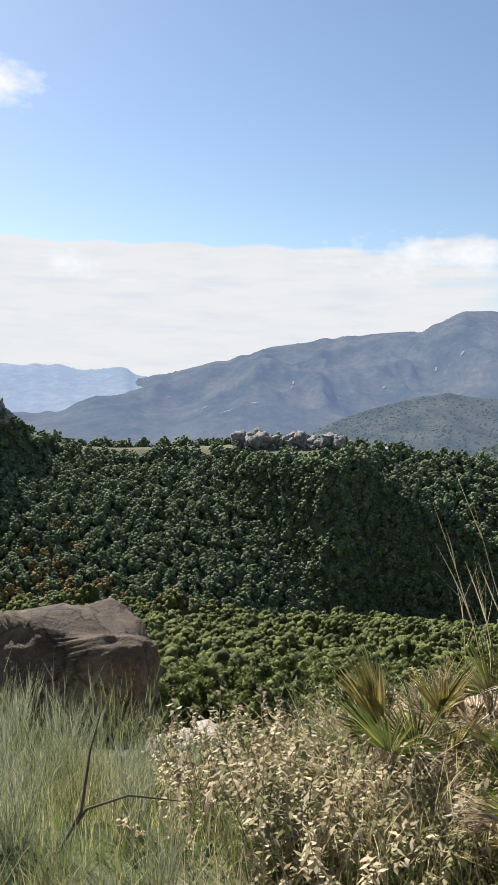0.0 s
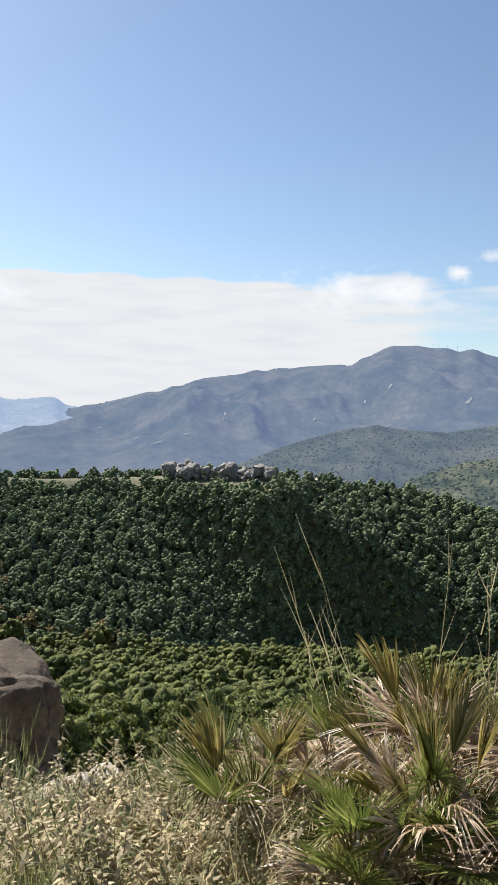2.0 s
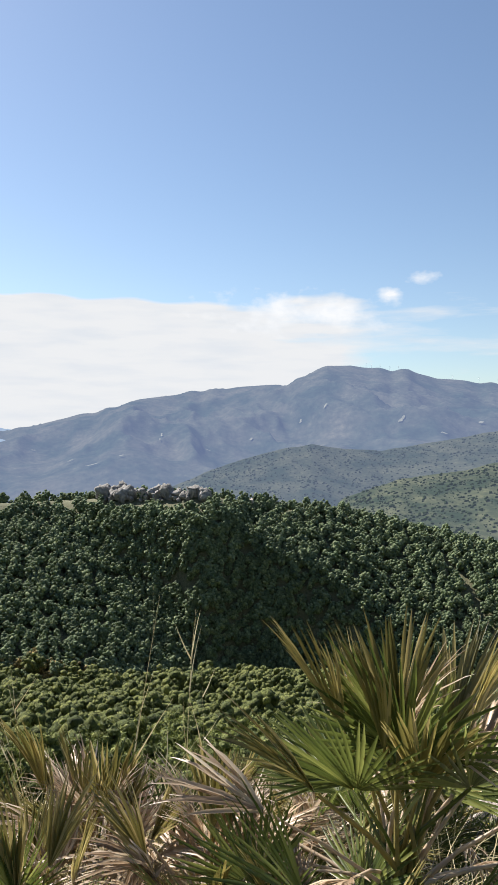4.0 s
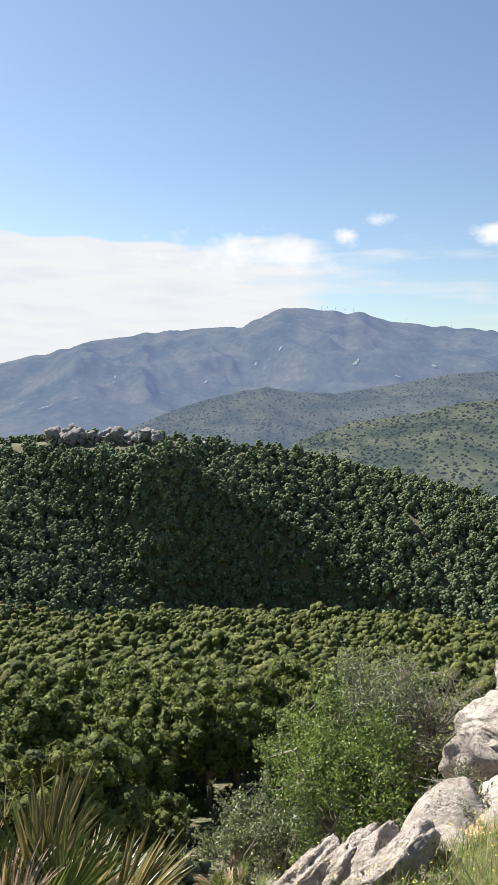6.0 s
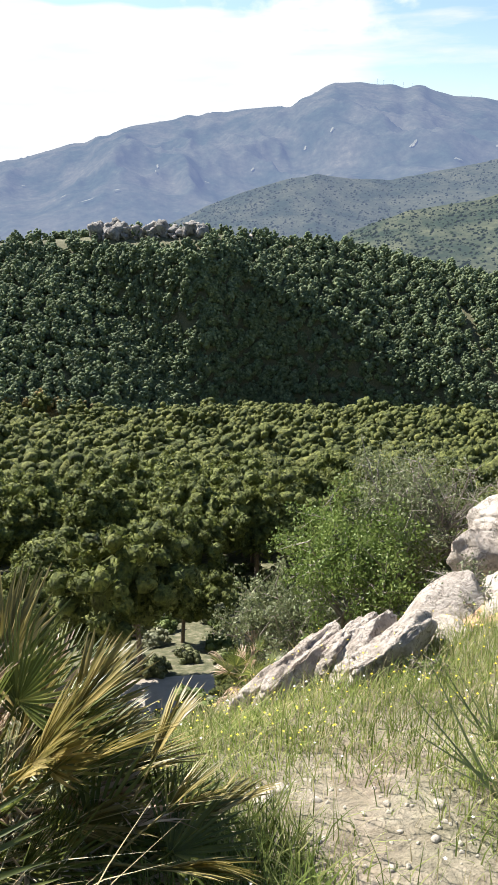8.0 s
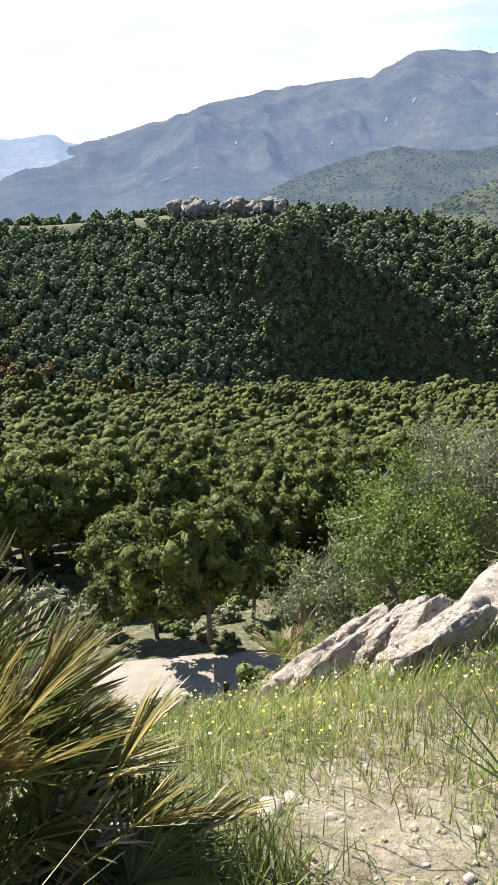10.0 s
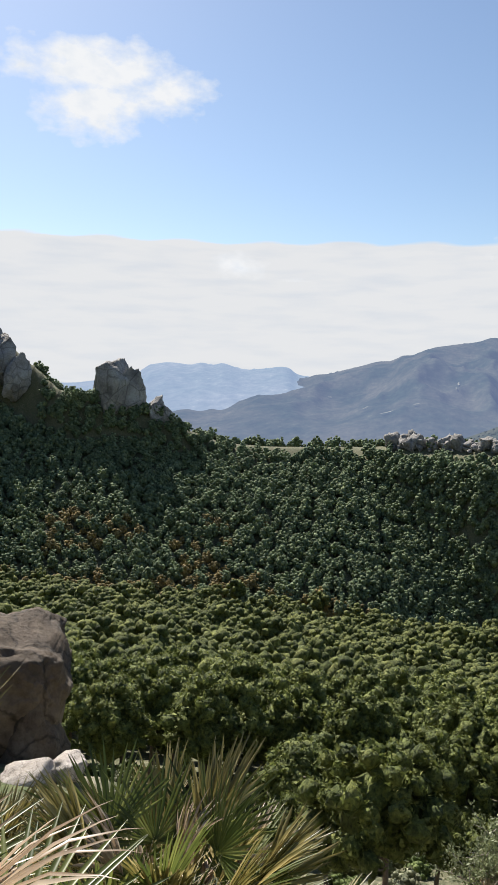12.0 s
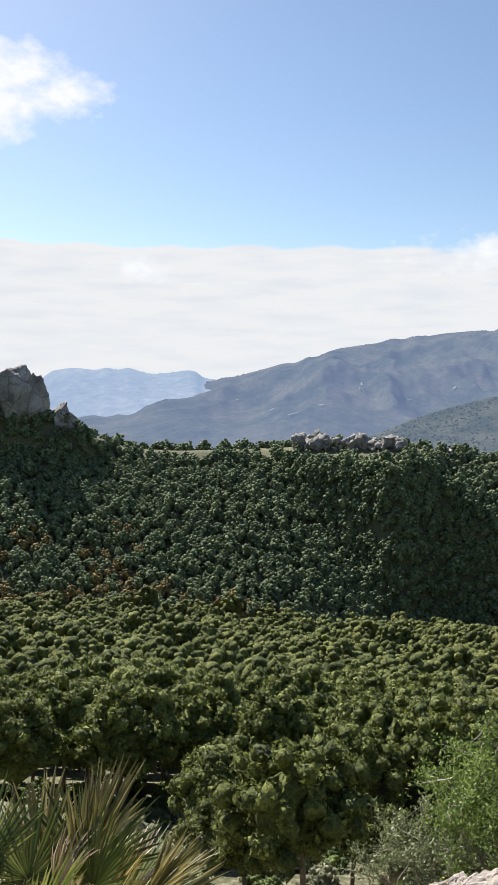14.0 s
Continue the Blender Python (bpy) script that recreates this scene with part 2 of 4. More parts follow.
def face_profile():
    up = np.linspace(0, 1, 121)
    table, crest_r = [], []
    for a in FACE_AZ:
        lo = float(np.interp(a, [-34, -28, -22, -16, -13, -3, 0, 3, 6, 8, 10, 20], [0.6, 0.6, 0.64, 0.74, 0.95, 0.95, 0.6, 0.34, 0.1, 0.0, -0.1, -0.1]))
        hi = float(np.interp(a, [-34, -16, -13, -3, 0, 6, 9, 12, 15, 19, 24, 28, 32], [0.97, 0.97, 0.95, 0.95, 0.86, 0.86, 0.84, 0.76, 0.66, 0.52, 0.36, 0.24, 0.12]))
        hard = smoothstep(lo - 0.06, lo + 0.06, up) * (1 - smoothstep(hi - 0.07, hi + 0.05, up)) * (hi > lo)
        mild = float(np.interp(a, [-75, -30, -16, 0, 20, 40], [27, 25, 24, 24, 25, 26]))
        tilt = np.radians(mild + (68 - mild) * hard)
        foot = float(np.interp(a, [-75, -30, -12, 0, 75], [-58, -60, -69, -73, -70]))
        el = math.tan(radians(float(np.interp(a, CREST_AZ, CREST_EL))))
        run = float(np.mean(1 / np.tan(tilt)))
        # the valley floor runs on into the hollow before the climb begins
        bay = float(np.interp(a, [-75, -3, 1, 10, 20, 34, 50], [0, 0, 6, 36, 32, 20, 10]))
        rim, foot = foot, foot - 0.32 * bay
        # the crest is where the climb meets the skyline's line of sight
        top = (1.5 + el * (224 + bay - run * foot)) / (1 - el * run)
        z = foot + (top - foot) * up
        r = 224 + bay + np.concatenate([[0], np.cumsum(np.diff(z) / np.tan((tilt[1:] + tilt[:-1]) / 2))])
        crest_r.append(r[-1])
        out = np.interp(FACE_R, np.concatenate([[223.9 - bay * 0.001], r]), np.concatenate([[rim], z]))
        past = np.clip(FACE_R - r[-1], 0, None)
        table.append(np.where(past > 0, np.maximum(top - 0.3 * past - 0.0012 * past**2, -130), out))
    return np.array(table), np.array(crest_r)


FACE_Z, CREST_R = face_profile()


def crest_radius(a):
    return np.interp(a, FACE_AZ, CREST_R)


def face_height(az, r):
    i = np.clip((az + 75) / 0.5, 0, len(FACE_AZ) - 1.001)
    j = np.clip(r - 224, 0, len(FACE_R) - 1.001)
    i0, j0 = i.astype(int), j.astype(int)
    u, w = i - i0, j - j0
    return (FACE_Z[i0, j0] * (1 - u) + FACE_Z[i0 + 1, j0] * u) * (1 - w) + (FACE_Z[i0, j0 + 1] * (1 - u) + FACE_Z[i0 + 1, j0 + 1] * u) * w


def height(x, y):
    x, y = np.asarray(x, float), np.asarray(y, float)
    r, az = np.hypot(x, y), np.degrees(np.arctan2(x, y))
    foot = np.interp(az, [-75, -30, -12, 0, 75], [-58, -60, -69, -73, -70])
    k = (foot + 16.75) / (-76 + 16.75)
    valley = np.interp(r, [0, 24.6, 50, 100, 150, 184, 224], [-6, -16.75, -26.5, -46, -60, -68, -76])
    valley = np.where(r > 24.6, -16.75 + (valley + 16.75) * k, valley)
    back = np.maximum(face_height(az, r) - 0.6 * np.clip(r - 465, 0, None), -130)
    far = np.where(r <= 224, valley, back)
    far = far + np.where(r > 45, 1.2 * lumpy(x / 16, y / 16, 2) * (1 - smoothstep(-20, -2, r - crest_radius(az)) * 0.7), 0)
    w = smoothstep(16, 30, r)
    front = near_height(x, y) * (1 - w) + far * w
    side = smoothstep(70, 100, np.abs(az)) * smoothstep(10, 40, r)
    hill = near_height(x * 0.3, -np.abs(y) - 0.35 * np.abs(x)) + np.clip(r - 60, 0, 300) * 0.25
    hill = np.where(r > 400, hill - (r - 400) * 0.3, hill)
    return front * (1 - side) + np.maximum(hill, -130) * side


def grid_sheet(az, r, zfun):
    """A sheet over rings and rays about the origin."""
    a, q = np.meshgrid(np.radians(az), r, indexing="ij")
    x, y = q * np.sin(a), q * np.cos(a)
    v = np.stack([x, y, zfun(x, y)], -1).reshape(-1, 3)
    i, j = np.meshgrid(np.arange(len(az) - 1), np.arange(len(r) - 1), indexing="ij")
    k = (i * len(r) + j).ravel()
    return v, np.stack([k, k + 1, k + len(r) + 1, k + len(r)], -1)


az_all = np.concatenate([np.arange(-180, -70, 5), np.arange(-70, 70, 0.6), np.arange(70, 180.1, 5)])
r_all = np.concatenate([np.arange(0.02, 8, 0.16), np.arange(8, 30, 0.6), np.arange(30, 224, 4), np.arange(224, 470, 2.5), np.geomspace(470, 4950, 22)])
v, f = grid_sheet(az_all, r_all, height)
ground = tagged(put("ground", mesh_of("ground", v, f, True), GROUND), "steep hillside of pale soil, stones and dry grass", "ground", kind="structure")


# ---- far mountains ----
def ridged(x, y, seed):
    """Ravines and spurs of about one, from folded fractal noise."""
    x, y = np.broadcast_arrays(x, y)
    out = [noise.ridged_multi_fractal((a + seed, b - seed, seed), 0.9, 2.1, 4, 1.0, 2.0) for a, b in zip(x.ravel(), y.ravel())]
    return np.array(out).reshape(x.shape) - 1.2


SURFACE = {}


def mountain(name, label, az, el, r0, r1, base, material, seed, rough, rings=70, bow=0.8, lag=0.0, grain=620):
    """A range that climbs from base at r0 to its skyline at r1 and drops away behind."""
    a_all = np.arange(az[0], az[-1], 0.15)
    r = np.concatenate([np.linspace(r0, r1, rings), [r1 + 60, r1 + 200]])

    def z(x, y):
        q, a = np.hypot(x, y), np.degrees(np.arctan2(x, y))
        top = 1.5 + r1 * np.tan(np.radians(np.interp(a, az, el)))
        s = np.clip((q - r0) / (r1 - r0), 0, 1)
        spur = ridged(x / grain, y / grain / 3.5, seed)
        s = np.clip((q - r0 - lag * (r1 - r0)) / (r1 - r0) / (1 - lag), 0, 1)
        line = base + (top - base) * s ** bow + rough * np.clip((top - base) / 400, 0.1, 1) * spur * np.sin(np.pi * np.clip(s, 0, 1)) ** 1.1 + 5 * (r1 / 4250) ** 2 * np.sin(a * 2.3 + seed + 2 * np.sin(a * 0.9)) * s
        return np.where(q > r1, top - (q - r1) * 0.8, line)

    v, f = grid_sheet(a_all, r, z)
    SURFACE[name] = z
    return tagged(put(name, mesh_of(name, v, f, True), material), label, "mountain", kind="structure")


# aerial haze is put in as emission, stronger on the farther ranges
RANGE_HAZE = distance_material("hazy_range_scrub", (0.02, 0.03, 0.022), (0.06, 0.06, 0.046), (0.275, 0.36, 0.62), 0.232, 0.006)
MESA_HAZE = distance_material("hazy_mesa_scrub", (0.06, 0.07, 0.06), (0.1, 0.1, 0.09), (0.38, 0.52, 0.82), 0.33, 0.003)
SPUR_HAZE = distance_material("hazy_spur_scrub", (0.016, 0.024, 0.015), (0.052, 0.054, 0.036), (0.29, 0.37, 0.57), 0.165, 0.02)
NEAR_HAZE = distance_material("hazy_near_hill_scrub", (0.02, 0.03, 0.015), (0.078, 0.08, 0.046), (0.30, 0.38, 0.52), 0.1, 0.03)
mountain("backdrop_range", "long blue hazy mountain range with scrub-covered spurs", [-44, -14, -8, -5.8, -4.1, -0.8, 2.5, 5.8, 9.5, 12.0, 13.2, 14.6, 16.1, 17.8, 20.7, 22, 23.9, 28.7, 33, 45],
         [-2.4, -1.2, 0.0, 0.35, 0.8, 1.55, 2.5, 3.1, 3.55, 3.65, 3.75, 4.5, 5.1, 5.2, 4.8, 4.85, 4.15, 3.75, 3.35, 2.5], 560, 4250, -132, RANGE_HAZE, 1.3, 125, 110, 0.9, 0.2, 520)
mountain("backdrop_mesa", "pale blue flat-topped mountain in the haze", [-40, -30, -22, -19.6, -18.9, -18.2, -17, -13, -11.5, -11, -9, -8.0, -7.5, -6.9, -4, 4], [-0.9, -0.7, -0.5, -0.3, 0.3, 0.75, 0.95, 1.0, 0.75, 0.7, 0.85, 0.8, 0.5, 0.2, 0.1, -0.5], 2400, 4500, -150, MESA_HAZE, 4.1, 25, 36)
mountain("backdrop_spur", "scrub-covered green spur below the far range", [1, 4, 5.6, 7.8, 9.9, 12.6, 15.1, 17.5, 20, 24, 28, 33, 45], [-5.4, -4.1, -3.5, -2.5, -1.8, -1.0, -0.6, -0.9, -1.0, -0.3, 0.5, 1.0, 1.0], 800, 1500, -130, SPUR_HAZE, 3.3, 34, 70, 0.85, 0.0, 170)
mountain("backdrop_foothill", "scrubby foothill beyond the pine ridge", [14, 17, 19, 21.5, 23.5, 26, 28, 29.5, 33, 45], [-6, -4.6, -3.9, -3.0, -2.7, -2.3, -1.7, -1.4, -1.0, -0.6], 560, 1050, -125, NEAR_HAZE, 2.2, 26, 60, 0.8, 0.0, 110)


def far_scrub(name, label, host, a0, a1, r0, r1, count, seed, material):
    """Dark bushes dotted over a far slope."""
    q = np.random.default_rng(seed)
    a, r = np.radians(q.uniform(a0, a1, count)), np.sqrt(q.uniform(r0**2, r1**2, count))
    x, y = r * np.sin(a), r * np.cos(a)
    z = SURFACE[host](x, y)
    v0, f0 = ico(1)
    pieces = [(v0 * q.uniform(0.7, 1.3, (len(v0), 1)) * np.array([k, k, k * 0.8]) + (px, py, pz + 0.3 * k), f0) for px, py, pz, k in zip(x, y, z, 0.7 + 1.7 * q.uniform(0, 1, count) ** 2.5)]
    v, f = joined(pieces)
    return tagged(put(name, mesh_of(name, v, f, True), material), label, "scrub", kind="stuff")


# the bushes emit a little less haze than the slopes they stand on
SPUR_BUSH_HAZE = distance_material("hazy_spur_bush", (0.02, 0.03, 0.016), (0.035, 0.045, 0.025), (0.29, 0.37, 0.57), 0.145, 0.05)
HILL_BUSH_HAZE = distance_material("hazy_hill_bush", (0.02, 0.03, 0.014), (0.035, 0.05, 0.022), (0.30, 0.38, 0.52), 0.075, 0.05)
far_scrub("hazy_spur_scrub", "dark bushes dotted over the far spur", "backdrop_spur", 2, 32, 850, 1490, 4200, 61, SPUR_BUSH_HAZE)
far_scrub("foothill_scrub", "dark bushes dotted over the foothill", "backdrop_foothill", 15, 36, 600, 1045, 3200, 62, HILL_BUSH_HAZE)


# ---- clouds low over the horizon ----
def cloud_material(name, scale, lo, hi, strength, stretch):
    m, n, l, p = nodes_of(name)
    n.remove(p)
    tc = n.new("ShaderNodeTexCoord")
    mp = n.new("ShaderNodeMapping")
    mp.inputs["Scale"].default_value = stretch
    l.new(tc.outputs["UV"], mp.inputs["Vector"])
    t = noise_tex(n, l, scale, 9, 0.55, mp.outputs[0])
    at = n.new("ShaderNodeVertexColor")
    at.layer_name = "thick"
    add = n.new("ShaderNodeMath")
    add.operation = "ADD"
    l.new(t.outputs[0], add.inputs[0])
    l.new(at.outputs["Color"], add.inputs[1])
    a = n.new("ShaderNodeMapRange")
    a.inputs["From Min"].default_value, a.inputs["From Max"].default_value = lo, hi
    l.new(add.outputs[0], a.inputs["Value"])
    tone = ramp(n, [(0.3, (0.87, 0.91, 0.97)), (0.55, (0.96, 0.975, 1.0))])
    t2 = noise_tex(n, l, scale * 1.7, 6, 0.5, mp.outputs[0])
    l.new(t2.outputs[0], tone.inputs[0])
    e = n.new("ShaderNodeEmission")
    e.inputs["Strength"].default_value = strength
    l.new(tone.outputs[0], e.inputs["Color"])
    tr = n.new("ShaderNodeBsdfTransparent")
    mx = n.new("ShaderNodeMixShader")
    l.new(a.outputs[0], mx.inputs[0])
    l.new(tr.outputs[0], mx.inputs[1])
    l.new(e.outputs[0], mx.inputs[2])
    l.new(mx.outputs[0], n["Material Output"].inputs["Surface"])
    return m


def cloud_sheet(name, label, az0, az1, el0, el1, r, material, thick):
    """A curved sheet of cloud; thick(az, el) says how dense it is, from -1 to 1."""
    az, el = np.arange(az0, az1 + 0.01, 0.5), np.linspace(el0, el1, 60)
    a, e = np.meshgrid(az, el, indexing="ij")
    ar, er = np.radians(a), np.radians(e)
    v = np.stack([r * np.sin(ar) * np.cos(er), r * np.cos(ar) * np.cos(er), 1.5 + r * np.sin(er)], -1).reshape(-1, 3)
    i, j = np.meshgrid(np.arange(len(az) - 1), np.arange(len(el) - 1), indexing="ij")
    k = (i * len(el) + j).ravel()
    f = np.stack([k, k + len(el), k + len(el) + 1, k + 1], -1)
    me = mesh_of(name, v, f)
    uv = me.uv_layers.new(name="way")
    at = np.stack([a.ravel(), e.ravel()], -1)[f.ravel()]
    uv.data.foreach_set("uv", (at / 10).astype(np.float32).ravel())
    layer = me.color_attributes.new("thick", "FLOAT_COLOR", "POINT")
    d = thick(a.ravel(), e.ravel())
    layer.data.foreach_set("color", np.stack([d, d, d, d * 0 + 1], -1).astype(np.float32).ravel())
    ob = tagged(put(name, me, material), label, "cloud", kind="structure")
    ob.visible_shadow = False
    return ob


def deck(a, e):
    top = np.interp(a, [-45, -8, 2, 9, 12, 14, 16.5, 18.5, 20, 26, 45], [9.6, 9.6, 9.55, 9.3, 9.3, 10.0, 10.3, 9.2, 8.4, 8.2, 8.0]) + 0.12 * np.sin(a * 1.1)
    soft = np.interp(a, [-10, 5, 14, 20, 30], [0.2, 0.4, 0.8, 1.5, 3.0])
    body = np.clip((top - e) / soft, -1, 1) * 0.5
    thin = np.interp(a, [-45, 6, 12, 17, 19.5, 32, 45], [0.25, 0.22, 0.12, 0.02, -0.2, -0.3, -0.3])
    return np.minimum(body, thin) + 0.1 * np.clip((3 - e) / 3, 0, 1)


CLOUD = cloud_material("cloud_deck", 2.2, 0.24, 0.56, 0.425, (0.5, 3.2, 1))
cloud_sheet("backdrop_cloud_deck", "long pale bank of cloud above the horizon", -60, 60, -3, 12, 4900, CLOUD, deck)


def puffs(a, e):
    d = np.full(a.shape, -1.0)
    for ca, ce, wa, we, k in ((-22.3, 20.3, 7.2, 2.3, 1.0), (-22.0, 18.0, 5.2, 2.4, 1.0), (-17.5, 19.0, 4.2, 1.4, 0.9), (20.4, 10.1, 0.75, 0.42, 0.42), (22.8, 11.2, 0.7, 0.34, 0.3), (-7.8, 6.5, 1.5, 0.6, 0.5), (13.5, 9.0, 4.0, 0.9, 0.3), (17.2, 8.9, 2.6, 1.1, 0.42), (31.5, 10.0, 2.6, 1.1, 1.0), (-29.8, 15, 1.0, 0.7, 0.9), (-12.2, 7.9, 2.4, 0.8, 0.5)):
        q = np.sqrt(((a - ca) / wa) ** 2 + ((e - ce) / we) ** 2)
        d = np.maximum(d, k * (0.42 - 0.62 * q))
    return d


PUFF = cloud_material("cumulus", 4.5, 0.34, 0.7, 0.48, (1.0, 1.6, 1))
cloud_sheet("backdrop_cumulus", "small white fair-weather clouds", -45, 45, 7, 24, 4800, PUFF, puffs)


# ---- pines ----
ICO1, ICO2 = ico(1), ico(2)
rng = np.random.default_rng(7)


def puff_cloud(count, wide, high, base, tufts, tuft_size, seed, lump=0.3, low=-0.35):
    """A crown: small rounded clumps crowded over a dome, each crown a little lopsided, with tufts between."""
    g = np.random.default_rng(seed)
    v0, f0 = ICO1
    mid = np.array([0, 0, base + high * 0.42])
    reach = np.array([wide, wide, high * 0.58])
    lop = g.normal(0, 0.16, 3)
    pieces = [(v0 * reach * 0.78 + mid + lop * wide * 0.5, f0)]
    centres, sizes = [], []
    for k in range(count):
        h = 1 - (1 - low) * (k + 0.5) / count
        t = 2.39996 * k + g.uniform(-0.35, 0.35)
        ring = math.sqrt(max(0, 1 - h * h))
        d = np.array([math.cos(t) * ring, math.sin(t) * ring, h])
        swell = 1 + 0.22 * math.sin(2 * t + seed) * ring + 0.12 * math.sin(5 * t + 3 * h + seed) + float(d @ lop)
        c = mid + d * reach * swell * g.uniform(0.74, 1.02)
        q = wide * lump * g.uniform(0.7, 1.35)
        centres.append(c)
        sizes.append(q)
        bump = 1 + 0.24 * g.standard_normal((len(v0), 1)).clip(-1.6, 1.6)
        pieces.append((v0 * bump * np.array([q, q, q * 0.9]) + c, f0))
    if tufts:
        c, q0 = np.array(centres), np.array(sizes)
        k = g.integers(0, count, tufts)
        d = g.standard_normal((tufts, 3))
        d /= np.linalg.norm(d, axis=1, keepdims=True)
        p = c[k] + d * q0[k, None] * g.uniform(0.82, 1.32, (tufts, 1))
        a = np.cross(d, g.standard_normal((tufts, 3)))
        a /= np.linalg.norm(a, axis=1, keepdims=True) + 1e-9
        b = np.cross(d, a) * g.uniform(0.2, 1.0, (tufts, 1)) + d * g.uniform(0.0, 0.9, (tufts, 1))
        z = tuft_size * g.uniform(0.6, 1.4, (tufts, 1))
        tri = np.stack([p - a * z * 0.5 - b * z * 0.4, p + a * z * 0.5 - b * z * 0.4, p + b * z * 0.6], 1).reshape(-1, 3)
        pieces.append((tri, np.arange(3 * tufts).reshape(-1, 3)))
    return joined(pieces)


def limb(path, radii, sides=6):
    """A tapered round limb along a line of points."""
    path = np.asarray(path, float)
    vs, fs = [], []
    for k, (p, r) in enumerate(zip(path, radii)):
        d = path[min(k + 1, len(path) - 1)] - path[max(k - 1, 0)]
        d = d / (np.linalg.norm(d) + 1e-9)
        u = np.cross(d, (0.3, 1, 0.2))
        u /= np.linalg.norm(u) + 1e-9
        w = np.cross(d, u)
        t = np.arange(sides) * 2 * np.pi / sides
        vs.append(p + r * (np.cos(t)[:, None] * u + np.sin(t)[:, None] * w))
        if k:
            o = (k - 1) * sides
            for i in range(sides):
                j = (i + 1) % sides
                fs += [[o + i, o + j, o + sides + j], [o + i, o + sides + j, o + sides + i]]
    return np.concatenate(vs), np.array(fs)


def pine_model(seed, tall, wide):
    g = np.random.default_rng(seed)
    lean = g.uniform(-0.35, 0.35, 2)
    line = [(0, 0, -0.6), (lean[0] * 0.4, lean[1] * 0.4, tall * 0.25), (lean[0] * 1.1, lean[1] * 1.1, tall * 0.55), (lean[0] * 1.4, lean[1] * 1.4, tall * 0.85)]
    wood = [limb(line, [0.17, 0.14, 0.1, 0.04])]
    for k in range(7):
        h = tall * g.uniform(0.3, 0.75)
        t = 2.4 * k
        out = wide * g.uniform(0.5, 0.8)
        p0 = np.array([lean[0] * h / tall * 1.6, lean[1] * h / tall * 1.6, h])
        p1 = p0 + (math.cos(t) * out, math.sin(t) * out, out * g.uniform(0.3, 0.7))
        wood.append(limb([p0, (p0 + p1) / 2 + (0, 0, -0.1), p1], [0.06, 0.045, 0.015], 5))
    crown = puff_cloud(96, wide, tall * 0.62, tall * 0.36, 5200, 0.25, seed + 50, 0.155)
    crown = (crown[0] + np.array([lean[0] * 1.2, lean[1] * 1.2, 0]), crown[1])
    return joined(wood), crown


PINES = []
for seed, tall, wide in ((11, 6.8, 2.5), (12, 7.8, 2.5), (13, 5.8, 2.4), (14, 8.6, 2.3), (15, 7.2, 2.9)):
    (tv, tf), (cv, cf) = pine_model(seed, tall, wide)
    PINES.append((mesh_of("trunk", tv, tf, True), mesh_of("crown", cv, cf, True)))
    PINES[-1][0].materials.append(BARK)
    PINES[-1][1].materials.append(PINE)


def pine(x, y, which, turn, size, label="Aleppo pine with a rounded, clumpy dark green crown"):
    ob = new("pine_tree")
    trunk_mesh, crown_mesh = PINES[which]
    put("trunk", trunk_mesh, None, ob)
    put("crown", crown_mesh, None, ob)
    ob.matrix_world = pose(x, y, float(height(x, y)), 0, 0, turn) @ Matrix.Diagonal((size, size, size, 1))
    return tagged(ob, label, "tree", "pines of the valley wood")


def spread(r0, r1, a0, a1, gap, seed, jitter=0.42):
    """Places about gap metres apart over a stretch of rings and rays."""
    g = np.random.default_rng(seed)
    out = []
    r = r0
    while r < r1:
        step = math.degrees(gap / r)
        a = a0 + g.uniform(0, step)
        while a < a1:
            q, b = r + g.uniform(-jitter, jitter) * gap, radians(a + g.uniform(-jitter, jitter) * step)
            out.append((q * math.sin(b), q * math.cos(b)))
            a += step
        r += gap * 0.87
    return out


near_spots = spread(47, 104, -36, 36, 4.7, 3)
for k, (x, y) in enumerate(near_spots[:125]):
    pine(x, y, int(rng.integers(0, 5)), float(rng.uniform(0, 360)), float(rng.uniform(0.75, 1.12)))


def wood(name, label, spots, material, models, lo, hi):
    """Many far crowns in one mesh."""
    g = np.random.default_rng(len(spots))
    pieces = []
    xy = np.array(spots)
    z = height(xy[:, 0], xy[:, 1])
    for (x, y), h in zip(spots, z):
        v, f = models[int(g.integers(0, len(models)))]
        t, s = g.uniform(0, 2 * np.pi), g.uniform(lo, hi)
        c, w = math.cos(t), math.sin(t)
        pieces.append((v @ np.array([[c, w, 0], [-w, c, 0], [0, 0, 1]]) * (s, s, s * g.uniform(0.85, 1.25)) + (x, y, h), f))
    v, f = joined(pieces)
    return tagged(put(name, mesh_of(name, v, f, True), material), label, "wood", kind="stuff")


MID = [puff_cloud(23, 2.5, 4.8, 1.5, 80, 0.36, 80 + k, 0.33, -0.1) for k in range(6)]
FAR = [puff_cloud(15, 1.75, 4.3, 0.3, 40, 0.4, 90 + k, 0.36, -0.3) for k in range(8)]


def russet_at(x, y):
    r, a = math.hypot(x, y), math.degrees(math.atan2(x, y))
    k = lumpy(np.array(x / 9), np.array(y / 9), 5)
    return (208 < r < 234 and -30 < a < 7 and k > -0.8 + abs(r - 222) / 16 and (x * 5.1 + y * 3.7) % 1 > 0.35) or (234 < r < 268 and -26 < a < -9 and k > 0.1 and (x * 5.1 + y * 3.7) % 1 > 0.4)


